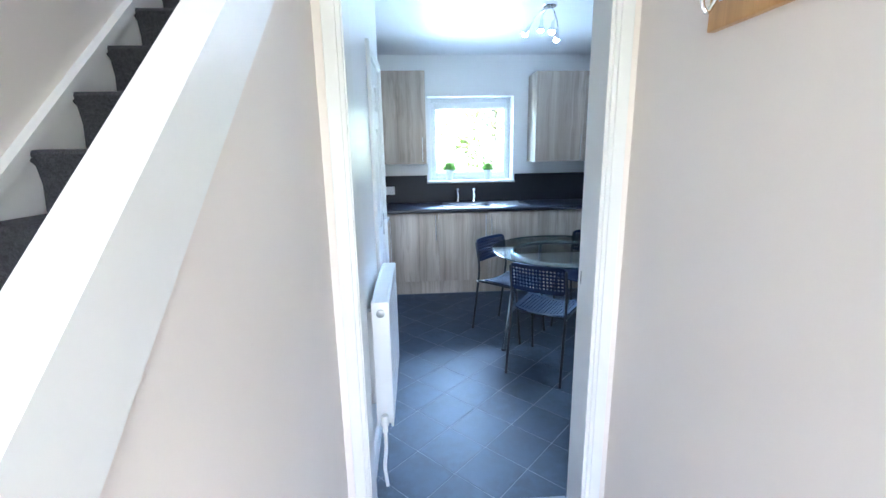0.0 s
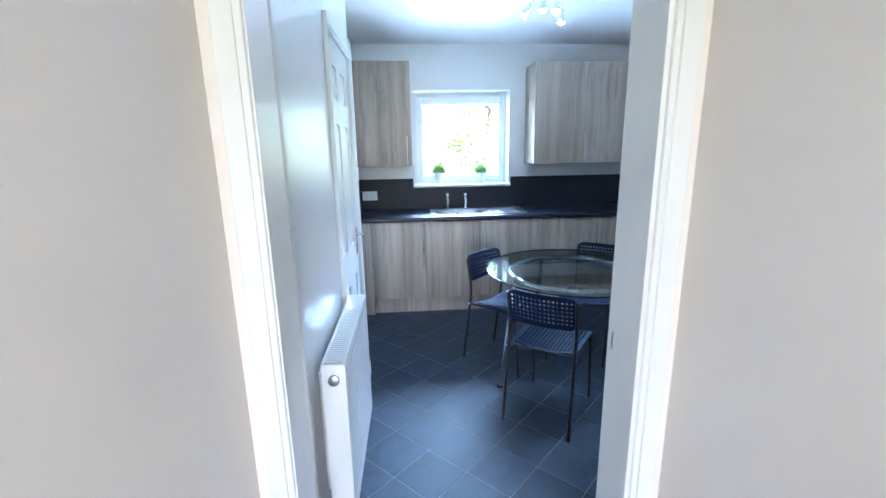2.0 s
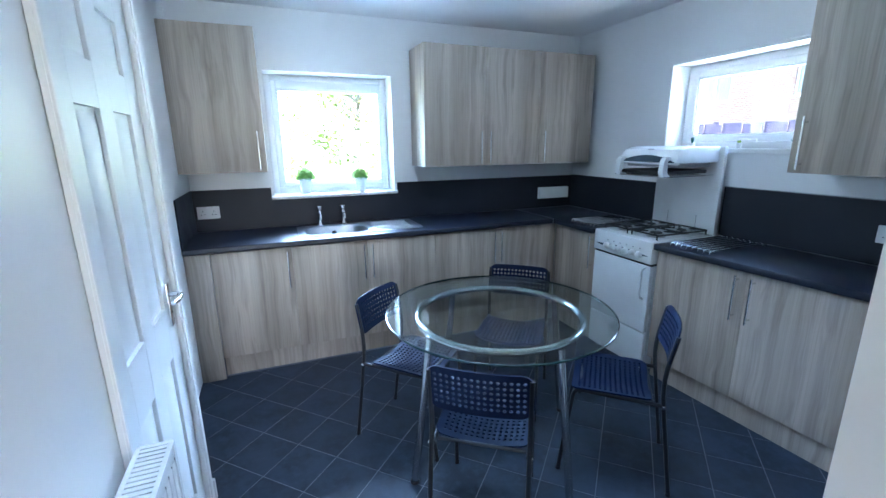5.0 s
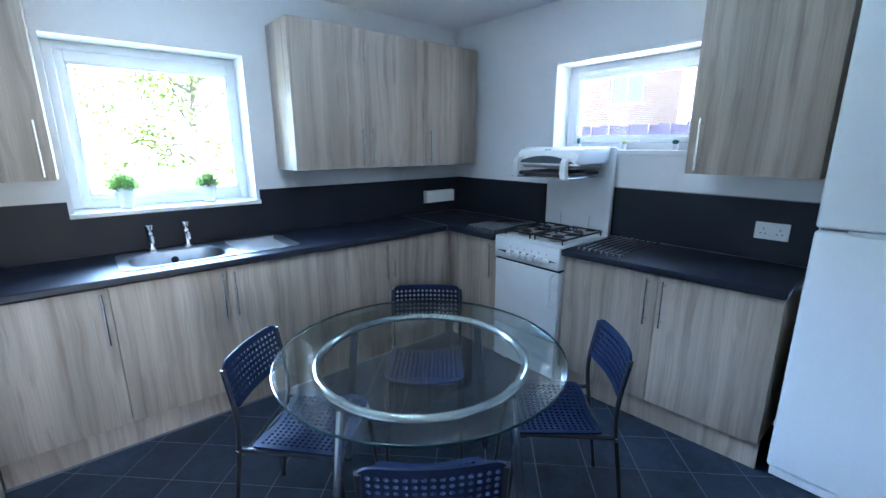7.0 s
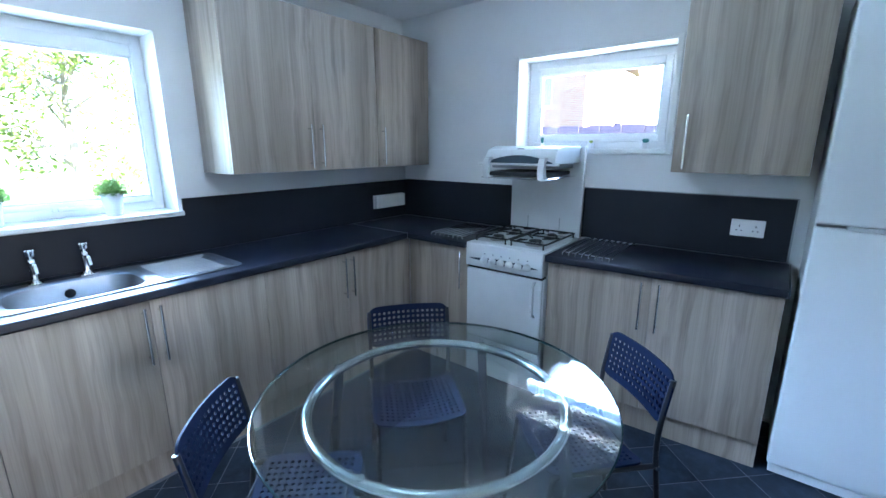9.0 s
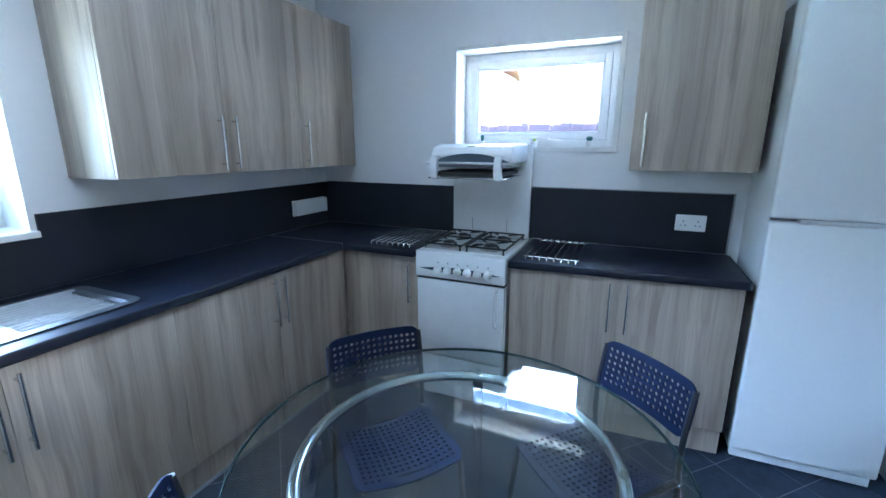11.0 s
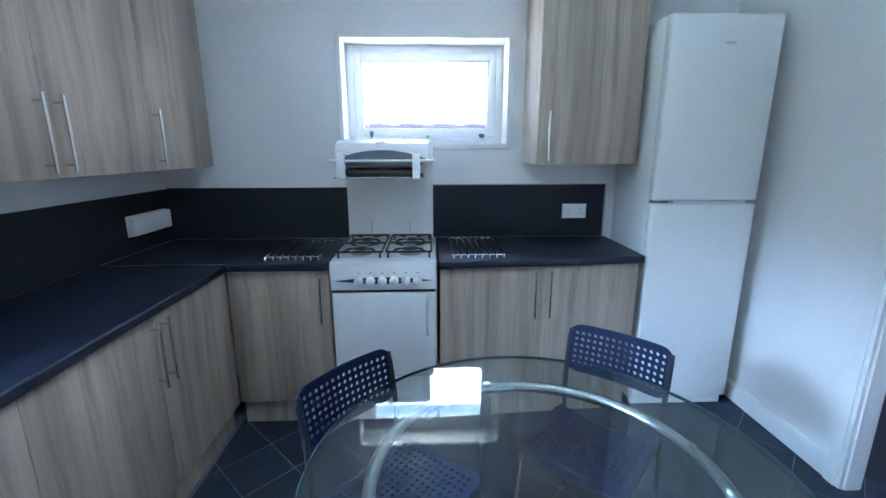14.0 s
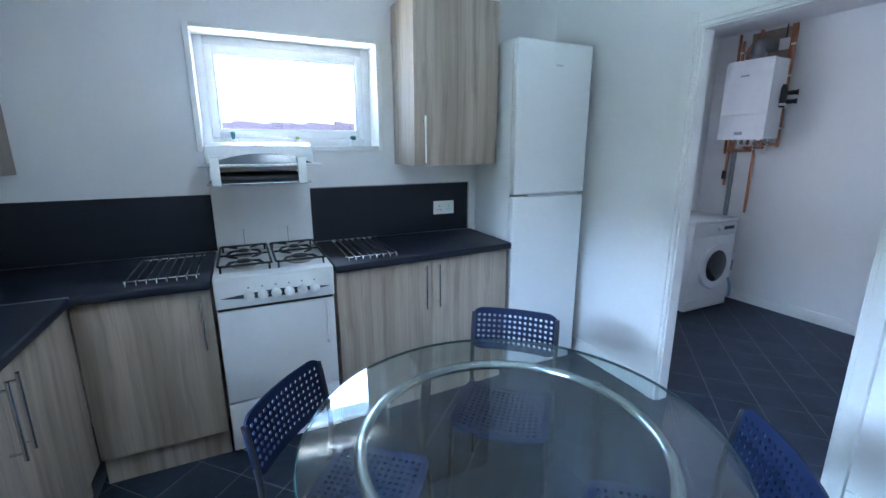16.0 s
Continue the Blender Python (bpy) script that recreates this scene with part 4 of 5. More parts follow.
def chair(m):
    ob = thing("chair", "chair with perforated blue-black plastic seat and black tube legs", "chair", m, "chairs round the glass table")

    def seat_at(u, w):
        return (u * (1 + 0.12 * (w + 0.1)), 0.27 + w, 0.452 - 0.028 * math.cos(min(1.0, abs(u) / 0.19) * math.pi / 2) - 0.10 * max(0, w - 0.12) ** 1.3 - 0.05 * max(0, -w - 0.12))

    def back_at(u, w):
        return (u, 0.052 - 0.17 * w + 0.0 - 0.025 * math.cos(min(1.0, abs(u) / 0.2) * math.pi / 2), 0.680 + w)

    for nm, bm, lab in (("seat", perforated(15, 13, 0.0215, 0.0225, 0.0066, 0.022, 0.035, seat_at), "perforated blue-black plastic seat"), ("backrest", perforated(15, 6, 0.0225, 0.0235, 0.0072, 0.022, 0.05, back_at), "perforated curved plastic backrest")):
        p = part(nm, bm, M_CHAIR, ob, lab)
        sol = p.modifiers.new("thickness", 'SOLIDIFY')
        sol.thickness, sol.offset = 0.007, 0.0
        for f in p.data.polygons:
            f.use_smooth = False
    for s in (-1, 1):
        part("back_leg", tube(arc_path([(s * 0.184, 0.0, 0.003), (s * 0.181, 0.075, 0.54), (s * 0.181, 0.035, 0.752)], 0.1), 0.0095, 10), M_BLACK, ob)
        part("front_leg", tube(arc_path([(s * 0.178, 0.475, 0.003), (s * 0.174, 0.425, 0.436), (s * 0.178, 0.062, 0.43)], 0.035), 0.0095, 10), M_BLACK, ob)
        part("bolt", lathe([(0.009, 0), (0.009, 0.004), (0.0, 0.006)], 10, m=pose(s * 0.190, 0.06, 0.43, 0, 90 * s)), M_CHROME, ob, "chrome bolt head")
        part("foot", tube([(s * 0.184, 0.0, 0.0), (s * 0.184, 0.002, 0.016)], 0.0115, 10), M_BLACK, ob)
        part("foot", tube([(s * 0.178, 0.475, 0.0), (s * 0.178, 0.473, 0.016)], 0.0115, 10), M_BLACK, ob)
    part("cross_bar", tube([(-0.174, 0.40, 0.424), (0.174, 0.40, 0.424)], 0.007, 8), M_BLACK, ob)
    part("cross_bar", tube([(-0.178, 0.10, 0.424), (0.178, 0.10, 0.424)], 0.007, 8), M_BLACK, ob)
    return ob


first_chair = chair(pose(0.708, 3.592, 0, 0, 0, -138))
for cx, cy, a in ((0.842, 2.58, -36.2), (1.885, 2.665, 47.8), (1.685, 3.68, 139.5)):
    copy_thing(first_chair, pose(cx, cy, 0, 0, 0, a))


# ---- kitchen: fittings ----
def cupboard_door():
    ob = thing("door_1", "white six-panel cupboard door with a lever handle, closed", "door")
    ob["kind"] = "structure"
    y0, y1, z0, z1, xf = 2.514, 3.176, 0.008, 1.996, WX - 0.004
    leaf = box(xf - 0.035, y0, z0, xf - 0.012, y1, z1)
    cols = ((y0 + 0.115, 2.79), (2.895, y1 - 0.115))
    rows = ((0.22, 0.80), (0.98, 1.62), (1.73, 1.88))
    ys = [y0, cols[0][0], cols[0][1], cols[1][0], cols[1][1], y1]
    for a, b in ((ys[0], ys[1]), (ys[2], ys[3]), (ys[4], ys[5])):
        box(xf - 0.013, a, z0, xf, b, z1, bm=leaf, bevel=0.002, seg=1)
    edges = [z0, rows[0][0], rows[0][1], rows[1][0], rows[1][1], rows[2][0], rows[2][1], z1]
    for a, b in ((0, 1), (2, 3), (4, 5), (6, 7)):
        for c in cols:
            box(xf - 0.013, c[0], edges[a], xf - 0.0004, c[1], edges[b], bm=leaf)
    part("leaf", leaf, M_GLOSS, ob)
    for c in cols:
        for r in rows:
            pn = bmesh.new()
            o = [(c[0] + 0.012, r[0] + 0.012), (c[1] - 0.012, r[0] + 0.012), (c[1] - 0.012, r[1] - 0.012), (c[0] + 0.012, r[1] - 0.012)]
            i = [(c[0] + 0.038, r[0] + 0.038), (c[1] - 0.038, r[0] + 0.038), (c[1] - 0.038, r[1] - 0.038), (c[0] + 0.038, r[1] - 0.038)]
            A = [pn.verts.new((xf - 0.0125, y, z)) for y, z in o]
            B = [pn.verts.new((xf - 0.003, y, z)) for y, z in i]
            pn.faces.new(B)
            for k in range(4):
                pn.faces.new((A[k], A[(k + 1) % 4], B[(k + 1) % 4], B[k]))
            part("panel", pn, M_GLOSS, ob)
    hy, hz = 3.115, 1.0
    part("handle_plate", box(xf, hy - 0.02, hz - 0.10, xf + 0.008, hy + 0.02, hz + 0.055, bevel=0.003), M_CHROME, ob, "chrome lever plate")
    lv = tube(arc_path([(xf + 0.006, hy, hz + 0.015), (xf + 0.045, hy, hz + 0.015), (xf + 0.047, hy - 0.06, hz + 0.012), (xf + 0.04, hy - 0.11, hz + 0.016)], 0.018), 0.0085, 10)
    part("lever", lv, M_CHROME, ob, "curved chrome lever")
    part("keyhole", lathe([(0, 0.001), (0.005, 0.001), (0.005, 0)], 10, m=pose(xf + 0.008, hy, hz - 0.05, 0, 90)), M_DARK, ob)
    return ob


cupboard_door()


def radiator():
    ob = thing("radiator", "white ribbed panel radiator with a top grille under the wall", "radiator")
    y0, y1, z0, z1, x0, x1 = 1.805, 2.47, 0.255, 0.852, -0.083, -0.006
    fr = bmesh.new()
    n = 20
    pitch = (y1 - y0 - 0.03) / n
    prof = [(x1 - 0.004, y0 + 0.003)]
    for k in range(n):
        a = y0 + 0.015 + k * pitch
        prof += [(x1 - 0.004, a), (x1, a + pitch * 0.18), (x1, a + pitch * 0.72), (x1 - 0.004, a + pitch * 0.9)]
    prof.append((x1 - 0.004, y1 - 0.003))
    lo = [fr.verts.new((x, y, z0 + 0.03)) for x, y in prof]
    hi = [fr.verts.new((x, y, z1 - 0.035)) for x, y in prof]
    for k in range(len(prof) - 1):
        fr.faces.new((lo[k], lo[k + 1], hi[k + 1], hi[k]))
    part("front_panel", fr, M_ENAMEL, ob, "ribbed white steel panel")
    core = box(x1 - 0.016, y0 + 0.002, z0, x1 - 0.0045, y1 - 0.002, z1 - 0.006, bevel=0.003)
    box(x0 + 0.002, y0 + 0.002, z0, x0 + 0.014, y1 - 0.002, z1 - 0.006, bevel=0.003, bm=core)
    part("panels", core, M_ENAMEL, ob)
    for ya, yb in ((y0 - 0.002, y0 + 0.012), (y1 - 0.012, y1 + 0.002)):
        part("end_cover", box(x0, ya, z0 + 0.02, x1 - 0.001, yb, z1, bevel=0.003), M_ENAMEL, ob)
    gr = bmesh.new()
    box(x0, y0 + 0.012, z1 - 0.006, x0 + 0.010, y1 - 0.012, z1, bm=gr)
    box(x1 - 0.011, y0 + 0.012, z1 - 0.006, x1 - 0.001, y1 - 0.012, z1, bm=gr)
    k = y0 + 0.02
    while k < y1 - 0.02:
        box(x0 + 0.01, k, z1 - 0.006, x1 - 0.011, k + 0.0105, z1 - 0.001, bm=gr)
        k += 0.0155
    part("grille", gr, M_ENAMEL, ob, "slotted white top grille")
    part("blanking_plug", lathe([(0.018, 0), (0.018, 0.006), (0.013, 0.009), (0, 0.009)], 16, m=pose((x0 + x1) / 2, y0 - 0.002, z1 - 0.05, 90)), M_STEEL, ob, "grey steel blanking plug")
    v = tube([(-0.045, y0 - 0.004, z0 + 0.035), (-0.045, y0 - 0.05, z0 + 0.035)], 0.011, 10)
    part("valve", v, M_CHROME, ob)
    part("valve_cap", lathe([(0.0, 0.05), (0.014, 0.05), (0.017, 0.04), (0.017, 0.004), (0.012, -0.004), (0.012, -0.03), (0.0, -0.03)], 14, m=pose(-0.045, y0 - 0.045, z0 + 0.04)), M_PLASTIC, ob, "cream valve cap")
    part("tail_pipe", tube(arc_path([(-0.045, y0 - 0.045, z0 + 0.02), (-0.045, y0 - 0.045, z0 - 0.08), (-0.055, y0 - 0.06, 0.10), (-0.045, y0 - 0.06, 0.0)], 0.03), 0.0085, 10), M_ENAMEL, ob, "white painted pipe tail")
    for yy in (y0 + 0.12, y1 - 0.12):
        part("bracket", box(WX, yy - 0.02, z0 + 0.06, x0 + 0.004, yy + 0.02, z1 - 0.08), M_ENAMEL, ob)
    return ob


radiator()
pipe = thing("wall_pipe", "white painted pipe clipped upright to the satin wall", "pipe")
part("pipe", tube([(WX + 0.016, 1.672, 0.0), (WX + 0.016, 1.672, 1.30), (WX + 0.016, 1.676, CEIL)], 0.0115, 10), M_GLOSS, pipe)
part("clip", box(WX, 1.645, 1.285, WX + 0.03, 1.70, 1.305, bevel=0.003), M_GLOSS, pipe)


def socket(name, label, m, w, h, switches):
    """A wall plate in local x, z, standing out along -y."""
    ob = thing(name, label, "socket", m, "wall sockets")
    part("plate", box(0, -0.012, 0, w, 0, h, bevel=0.003), M_PLASTIC, ob)
    if switches:
        for k in (0.26, 0.74):
            part("switch", box(w * k - 0.006 + (0.016 if k < 0.5 else -0.016), -0.016, h * 0.62, w * k + 0.006 + (0.016 if k < 0.5 else -0.016), -0.011, h * 0.86, bevel=0.002), M_PLASTIC, ob)
            for dx, dz, sw, sh in ((0, 0.17, 0.0022, 0.005), (-0.011, -0.10, 0.004, 0.0022), (0.011, -0.10, 0.004, 0.0022)):
                part("pin_hole", box(w * k + dx - sw, -0.0126, h * (0.45 + dz) - sh, w * k + dx + sw, -0.0118, h * (0.45 + dz) + sh), M_DARK, ob)
    return ob


socket("double_socket", "white double plug socket on the black panel by the sink", pose(-0.262, NY - 0.012, 1.008), 0.148, 0.09, True)
socket("double_socket", "white double plug socket on the black panel by the fridge", pose(EX - 0.012, 2.558, 1.026, 0, 0, -90), 0.148, 0.088, True)
sb = socket("surface_box", "white surface-mounted socket box near the worktop corner", pose(2.645, NY - 0.012, 1.0), 0.335, 0.108, False)
part("box", box(0.004, -0.04, 0.004, 0.331, -0.012, 0.104, bevel=0.004), M_PLASTIC, sb)


def pot_plant(x, y, z, s=1.0):
    ob = thing("pot_plant", "small bushy green plant in a white lace-rim pot on the sill", "plant", pose(x, y, z), "plants on the sill")
    part("pot", lathe([(0, 0), (0.033 * s, 0), (0.036 * s, 0.004), (0.047 * s, 0.10 * s), (0.049 * s, 0.118 * s), (0.044 * s, 0.118 * s), (0.042 * s, 0.10 * s), (0, 0.098 * s)], 28), M_PLASTIC, ob, "white tapered pot")
    rim = bmesh.new()
    for k in range(16):
        a = k * math.pi / 8
        cx, cy = 0.0495 * s * math.cos(a), 0.0495 * s * math.sin(a)
        lathe([(0, -0.002), (0.0085 * s, -0.002), (0.0095 * s, 0.001), (0.0085 * s, 0.003), (0.004 * s, 0.0)], 8, bm=rim, m=Matrix.Translation((cx, cy, 0.112 * s)) @ pose(0, 0, 0, 0, 90, math.degrees(a)))
    part("rim", rim, M_PLASTIC, ob, "lacy scalloped rim")
    rng = random.Random(int(x * 1000))
    fol = bmesh.new()
    for k in range(1100):
        a, e = rng.uniform(0, 2 * math.pi), math.asin(rng.uniform(-0.1, 1))
        r = (0.028 + 0.046 * rng.random() ** 0.8) * s
        c = Vector((r * math.cos(a) * math.cos(e) * 1.05, r * math.sin(a) * math.cos(e) * 1.05, 0.116 * s + r * math.sin(e) * 1.15))
        d = Vector((rng.gauss(0, 1), rng.gauss(0, 1), rng.gauss(0.6, 1))).normalized()
        w = d.orthogonal().normalized() * 0.0032 * s
        l = d * rng.uniform(0.006, 0.014) * s
        q = [c - l, c + w, c + l, c - w]
        fol.faces.new([fol.verts.new(p) for p in q])
    part("foliage", fol, M_POTLEAF, ob, "dense small bright green leaves")
    return ob


pot_plant(0.515, 5.03, 1.152)
pot_plant(0.955, 5.03, 1.152, 0.95)


def succulent(y, kind):
    material, label = {"spike": (M_TEAL, "tiny teal spiky succulent in a white pot on the sill"), "bud": (M_LIME, "tiny lime succulent in a white pot on the sill"), "rosette": (M_TEAL, "tiny teal rosette succulent in a white pot on the sill")}[kind]
    ob = thing("succulent", label, "plant", pose(3.13, y, 1.4755), "succulents on the sill")
    part("pot", lathe([(0, 0), (0.016, 0), (0.021, 0.034), (0.019, 0.036), (0, 0.033)], 18), M_PLASTIC, ob)
    lf = bmesh.new()
    n = {"spike": 9, "bud": 14, "rosette": 16}[kind]
    for k in range(n):
        a = k * 2.4
        lean = {"spike": 0.35, "bud": 0.8, "rosette": 0.9}[kind] * (0.3 + 0.7 * k / n)
        L = {"spike": 0.045, "bud": 0.02, "rosette": 0.03}[kind]
        d = Vector((math.cos(a) * math.sin(lean), math.sin(a) * math.sin(lean), math.cos(lean)))
        tube([Vector((0, 0, 0.032)), Vector((0, 0, 0.032)) + d * L * 0.5, Vector((0, 0, 0.034)) + d * L], [0.003, 0.0055, 0.0008], 6, bm=lf)
    part("leaves", lf, material, ob)
    return ob


succulent(3.728, "spike")
succulent(3.386, "bud")
succulent(3.056, "rosette")


def spotlight_bar():
    ob = thing("ceiling_light", "chrome ceiling spotlight with four jointed arms", "lamp", pose(1.10, 3.33, CEIL))
    part("ceiling_plate", lathe([(0.0, -0.025), (0.045, -0.025), (0.05, -0.02), (0.05, 0.0)], 24), M_CHROME, ob)
    for (hx, hy, hz), (ex, ey, ez) in (((-0.153, 0.08, -0.184), (-0.10, 0.06, -0.09)), ((-0.05, 0.027, -0.17), (-0.045, 0.02, -0.08)), ((0.0, -0.07, -0.205), (0.02, -0.05, -0.10)), ((0.085, 0.085, -0.22), (0.08, 0.06, -0.11))):
        arm = tube(arc_path([(0, 0, -0.02), (ex * 0.6, ey * 0.6, -0.045), (ex, ey, ez), (ex * 1.1, ey * 1.1, ez - 0.03)], 0.02), 0.005, 8)
        a = part("arm", arm, M_CHROME, ob)
        d = Vector((hx - ex, hy - ey, hz - ez)).normalized()
        m = Matrix.Translation((hx, hy, hz)) @ d.to_track_quat('Z', 'Y').to_matrix().to_4x4()
        part("shade", lathe([(0.008, -0.075), (0.013, -0.065), (0.014, -0.035), (0.021, -0.02), (0.024, 0.0), (0.022, 0.0), (0.012, -0.03)], 18, m=m), M_CHROME, a, "chrome spotlight head")
        part("bulb", lathe([(0.0, 0.016), (0.012, 0.014), (0.02, 0.004), (0.021, -0.006), (0.012, -0.03)], 18, m=m), M_BULB, a, "frosted white bulb")
    return ob


spotlight_bar()

# ---- hall: coat rack ----
rack = thing("coat_rack", "oak board with chrome hooks on the cream hall wall", "coat rack")
part("board", box(0.800, 0.30, 1.722, 0.82, 1.108, 1.815, bevel=0.003), M_PINE, rack, "warm oak board")
for y in (0.40, 0.62, 0.84, 1.06):
    hk = tube(arc_path([(0.797, y, 1.80), (0.775, y, 1.765), (0.765, y, 1.748), (0.752, y, 1.765), (0.75, y, 1.80)], 0.02), 0.005, 8)
    tube([(0.797, y, 1.80), (0.745, y, 1.845)], 0.005, 8, bm=hk)
    box(0.795, y - 0.01, 1.775, 0.80, y + 0.01, 1.81, bm=hk, bevel=0.002)
    part("hook", hk, M_CHROME, rack, "chrome coat hook")


# ---- utility room ----
def boiler():
    ob = thing("boiler", "white wall-hung gas boiler with copper pipes round it", "boiler", pose(0, 0, 0))
    x0, x1, yb, yf, z0, z1 = 2.625, 3.015, -0.50, -0.265, 1.53, 2.175
    part("case", box(x0 + 0.004, yb, z0, x1 - 0.004, yf - 0.03, z1, bevel=0.008), M_ENAMEL, ob)
    n = 10
    pts = [(x0 + (x1 - x0) * k / n, yf - 0.03 + 0.03 * math.sin(math.pi * (0.12 + 0.76 * k / n))) for k in range(n + 1)]
    pts += [(x1, yf - 0.032), (x0, yf - 0.032)]
    part("front_cover", prism(pts, z0 + 0.205, z1 + 0.004, bevel=0.003), M_ENAMEL, ob)
    part("lower_cover", prism(pts, z0 - 0.005, z0 + 0.20, bevel=0.003), M_ENAMEL, ob)
    part("badge", box(2.80, yf - 0.004, z0 + 0.515, 2.87, yf + 0.002, z0 + 0.528), M_GREY, ob)
    part("dial_window", prism(rounded(2.79, yf - 0.01, 2.86, yf + 0.0015, 0.004), z0 + 0.035, z0 + 0.062), M_GREY, ob)
    part("mounting_frame", box(x0 + 0.05, -0.60, z0 + 0.05, x1 - 0.02, yb + 0.002, z1 - 0.03), M_PLASTIC, ob)
    flue = lathe([(0.06, 0), (0.06, 0.05), (0.066, 0.052), (0.066, 0.07), (0.055, 0.072), (0.055, 0.09)], 20, m=pose(2.84, -0.40, z1))
    tube(arc_path([(2.84, -0.40, z1 + 0.07), (2.84, -0.40, z1 + 0.14), (2.84, -0.60, z1 + 0.14)], 0.05), 0.05, 14, bm=flue)
    part("flue", flue, M_GREY, ob, "grey flue elbow")
    part("plaster_patch", box(2.66, -0.601, 2.10, 3.02, -0.594, 2.45, bevel=0.002), M_PINE_BOARD, ob, "bare tan board behind the flue")
    for k in range(6):
        x = x0 + 0.05 + k * 0.055
        part("connection", tube([(x, -0.45, z0), (x, -0.45, z0 - 0.05 - 0.02 * (k % 3)), ], 0.011, 8), M_COPPER if k % 2 else M_CHROME, ob)
        part("nut", lathe([(0.017, 0), (0.017, 0.018), (0.011, 0.02)], 6, m=pose(x, -0.45, z0 - 0.04)), M_BURNER, ob)
    part("manifold", tube(arc_path([(3.09, -0.575, z0 - 0.10), (2.87, -0.575, z0 - 0.10), (2.87, -0.45, z0 - 0.07), (2.70, -0.45, z0 - 0.07)], 0.02), 0.011, 8), M_COPPER, ob)
    part("return_pipe", tube(arc_path([(2.76, -0.45, z0 - 0.02), (2.76, -0.575, z0 - 0.045), (2.652, -0.575, z0 - 0.045)], 0.02), 0.011, 8), M_COPPER, ob)
    return ob


M_PINE_BOARD = surface("bare_plaster", (0.42, 0.36, 0.28), 0.8, var=0.25, scale=9, fine=60, relief=0.2)
boiler()
pipes = thing("copper_pipes", "bare copper heating pipes clipped to the utility wall", "pipe")
part("riser", tube([(2.665, -0.575, 1.46), (2.665, -0.575, 2.46)], 0.013, 10), M_COPPER, pipes)
part("riser", tube([(2.69, -0.58, 2.10), (2.69, -0.58, 2.46)], 0.011, 10), M_COPPER, pipes)
part("riser", tube([(3.075, -0.575, 1.1), (3.075, -0.575, 2.40)], 0.012, 10), M_COPPER, pipes)
part("riser", tube([(3.11, -0.575, 1.40), (3.11, -0.575, 2.46)], 0.012, 10), M_COPPER, pipes)
part("riser", tube([(2.845, -0.575, 0.86), (2.845, -0.575, 1.50)], 0.012, 10), M_COPPER, pipes)
part("bend", tube(arc_path([(3.03, -0.575, 2.12), (3.03, -0.575, 2.32), (2.93, -0.575, 2.42), (2.93, -0.575, 2.465)], 0.06), 0.014, 10), M_COPPER, pipes)
part("waste_pipe", tube([(3.02, -0.58, 0.02), (3.02, -0.58, 1.42)], 0.02, 12), M_GREY, pipes, "grey plastic waste pipe")
part("isolator", tube([(3.075, -0.555, 1.16), (3.075, -0.555, 1.24)], 0.018, 10), M_IRON, pipes, "dark valve on a pipe")
for x in (2.665, 3.075):
    for z in (1.62, 1.80, 2.05, 2.3):
        part("clip", box(x - 0.018, -0.60, z - 0.008, x + 0.018, -0.558, z + 0.008, bevel=0.003), M_PLASTIC, pipes, "white pipe clip")
filt = thing("heating_filter", "black cylindrical heating filter on a copper pipe", "filter")
part("canister", lathe([(0, 0), (0.035, 0), (0.045, 0.015), (0.045, 0.15), (0.038, 0.165), (0.03, 0.185), (0, 0.185)], 18, m=pose(2.645, -0.47, 1.785)), M_IRON, filt)
for z in (1.83, 1.90):
    part("port", tube([(2.645, -0.48, z), (2.56, -0.52, z + 0.005), (2.545, -0.525, z + 0.005)], [0.018, 0.018, 0.026], 10), M_IRON, filt)
part("stem", tube([(2.655, -0.5, 1.84), (2.665, -0.57, 1.84)], 0.015, 8), M_IRON, filt)
part("label_band", lathe([(0.0455, 0.0), (0.0455, 0.02)], 18, m=pose(2.645, -0.47, 1.80)), M_PLASTIC, filt)
fused = thing("fused_switch", "white fused switch box on the utility wall", "switch")
part("box", box(2.70, -0.60, 2.27, 2.78, -0.57, 2.36, bevel=0.004), M_PLASTIC, fused)
part("cable", tube([(2.74, -0.59, 2.36), (2.74, -0.59, 2.47)], 0.005, 8), M_IRON, fused)
low = thing("junction_box", "white junction box under the boiler", "switch")
part("box", box(2.765, -0.60, 1.40, 2.835, -0.565, 1.475, bevel=0.004), M_PLASTIC, low)


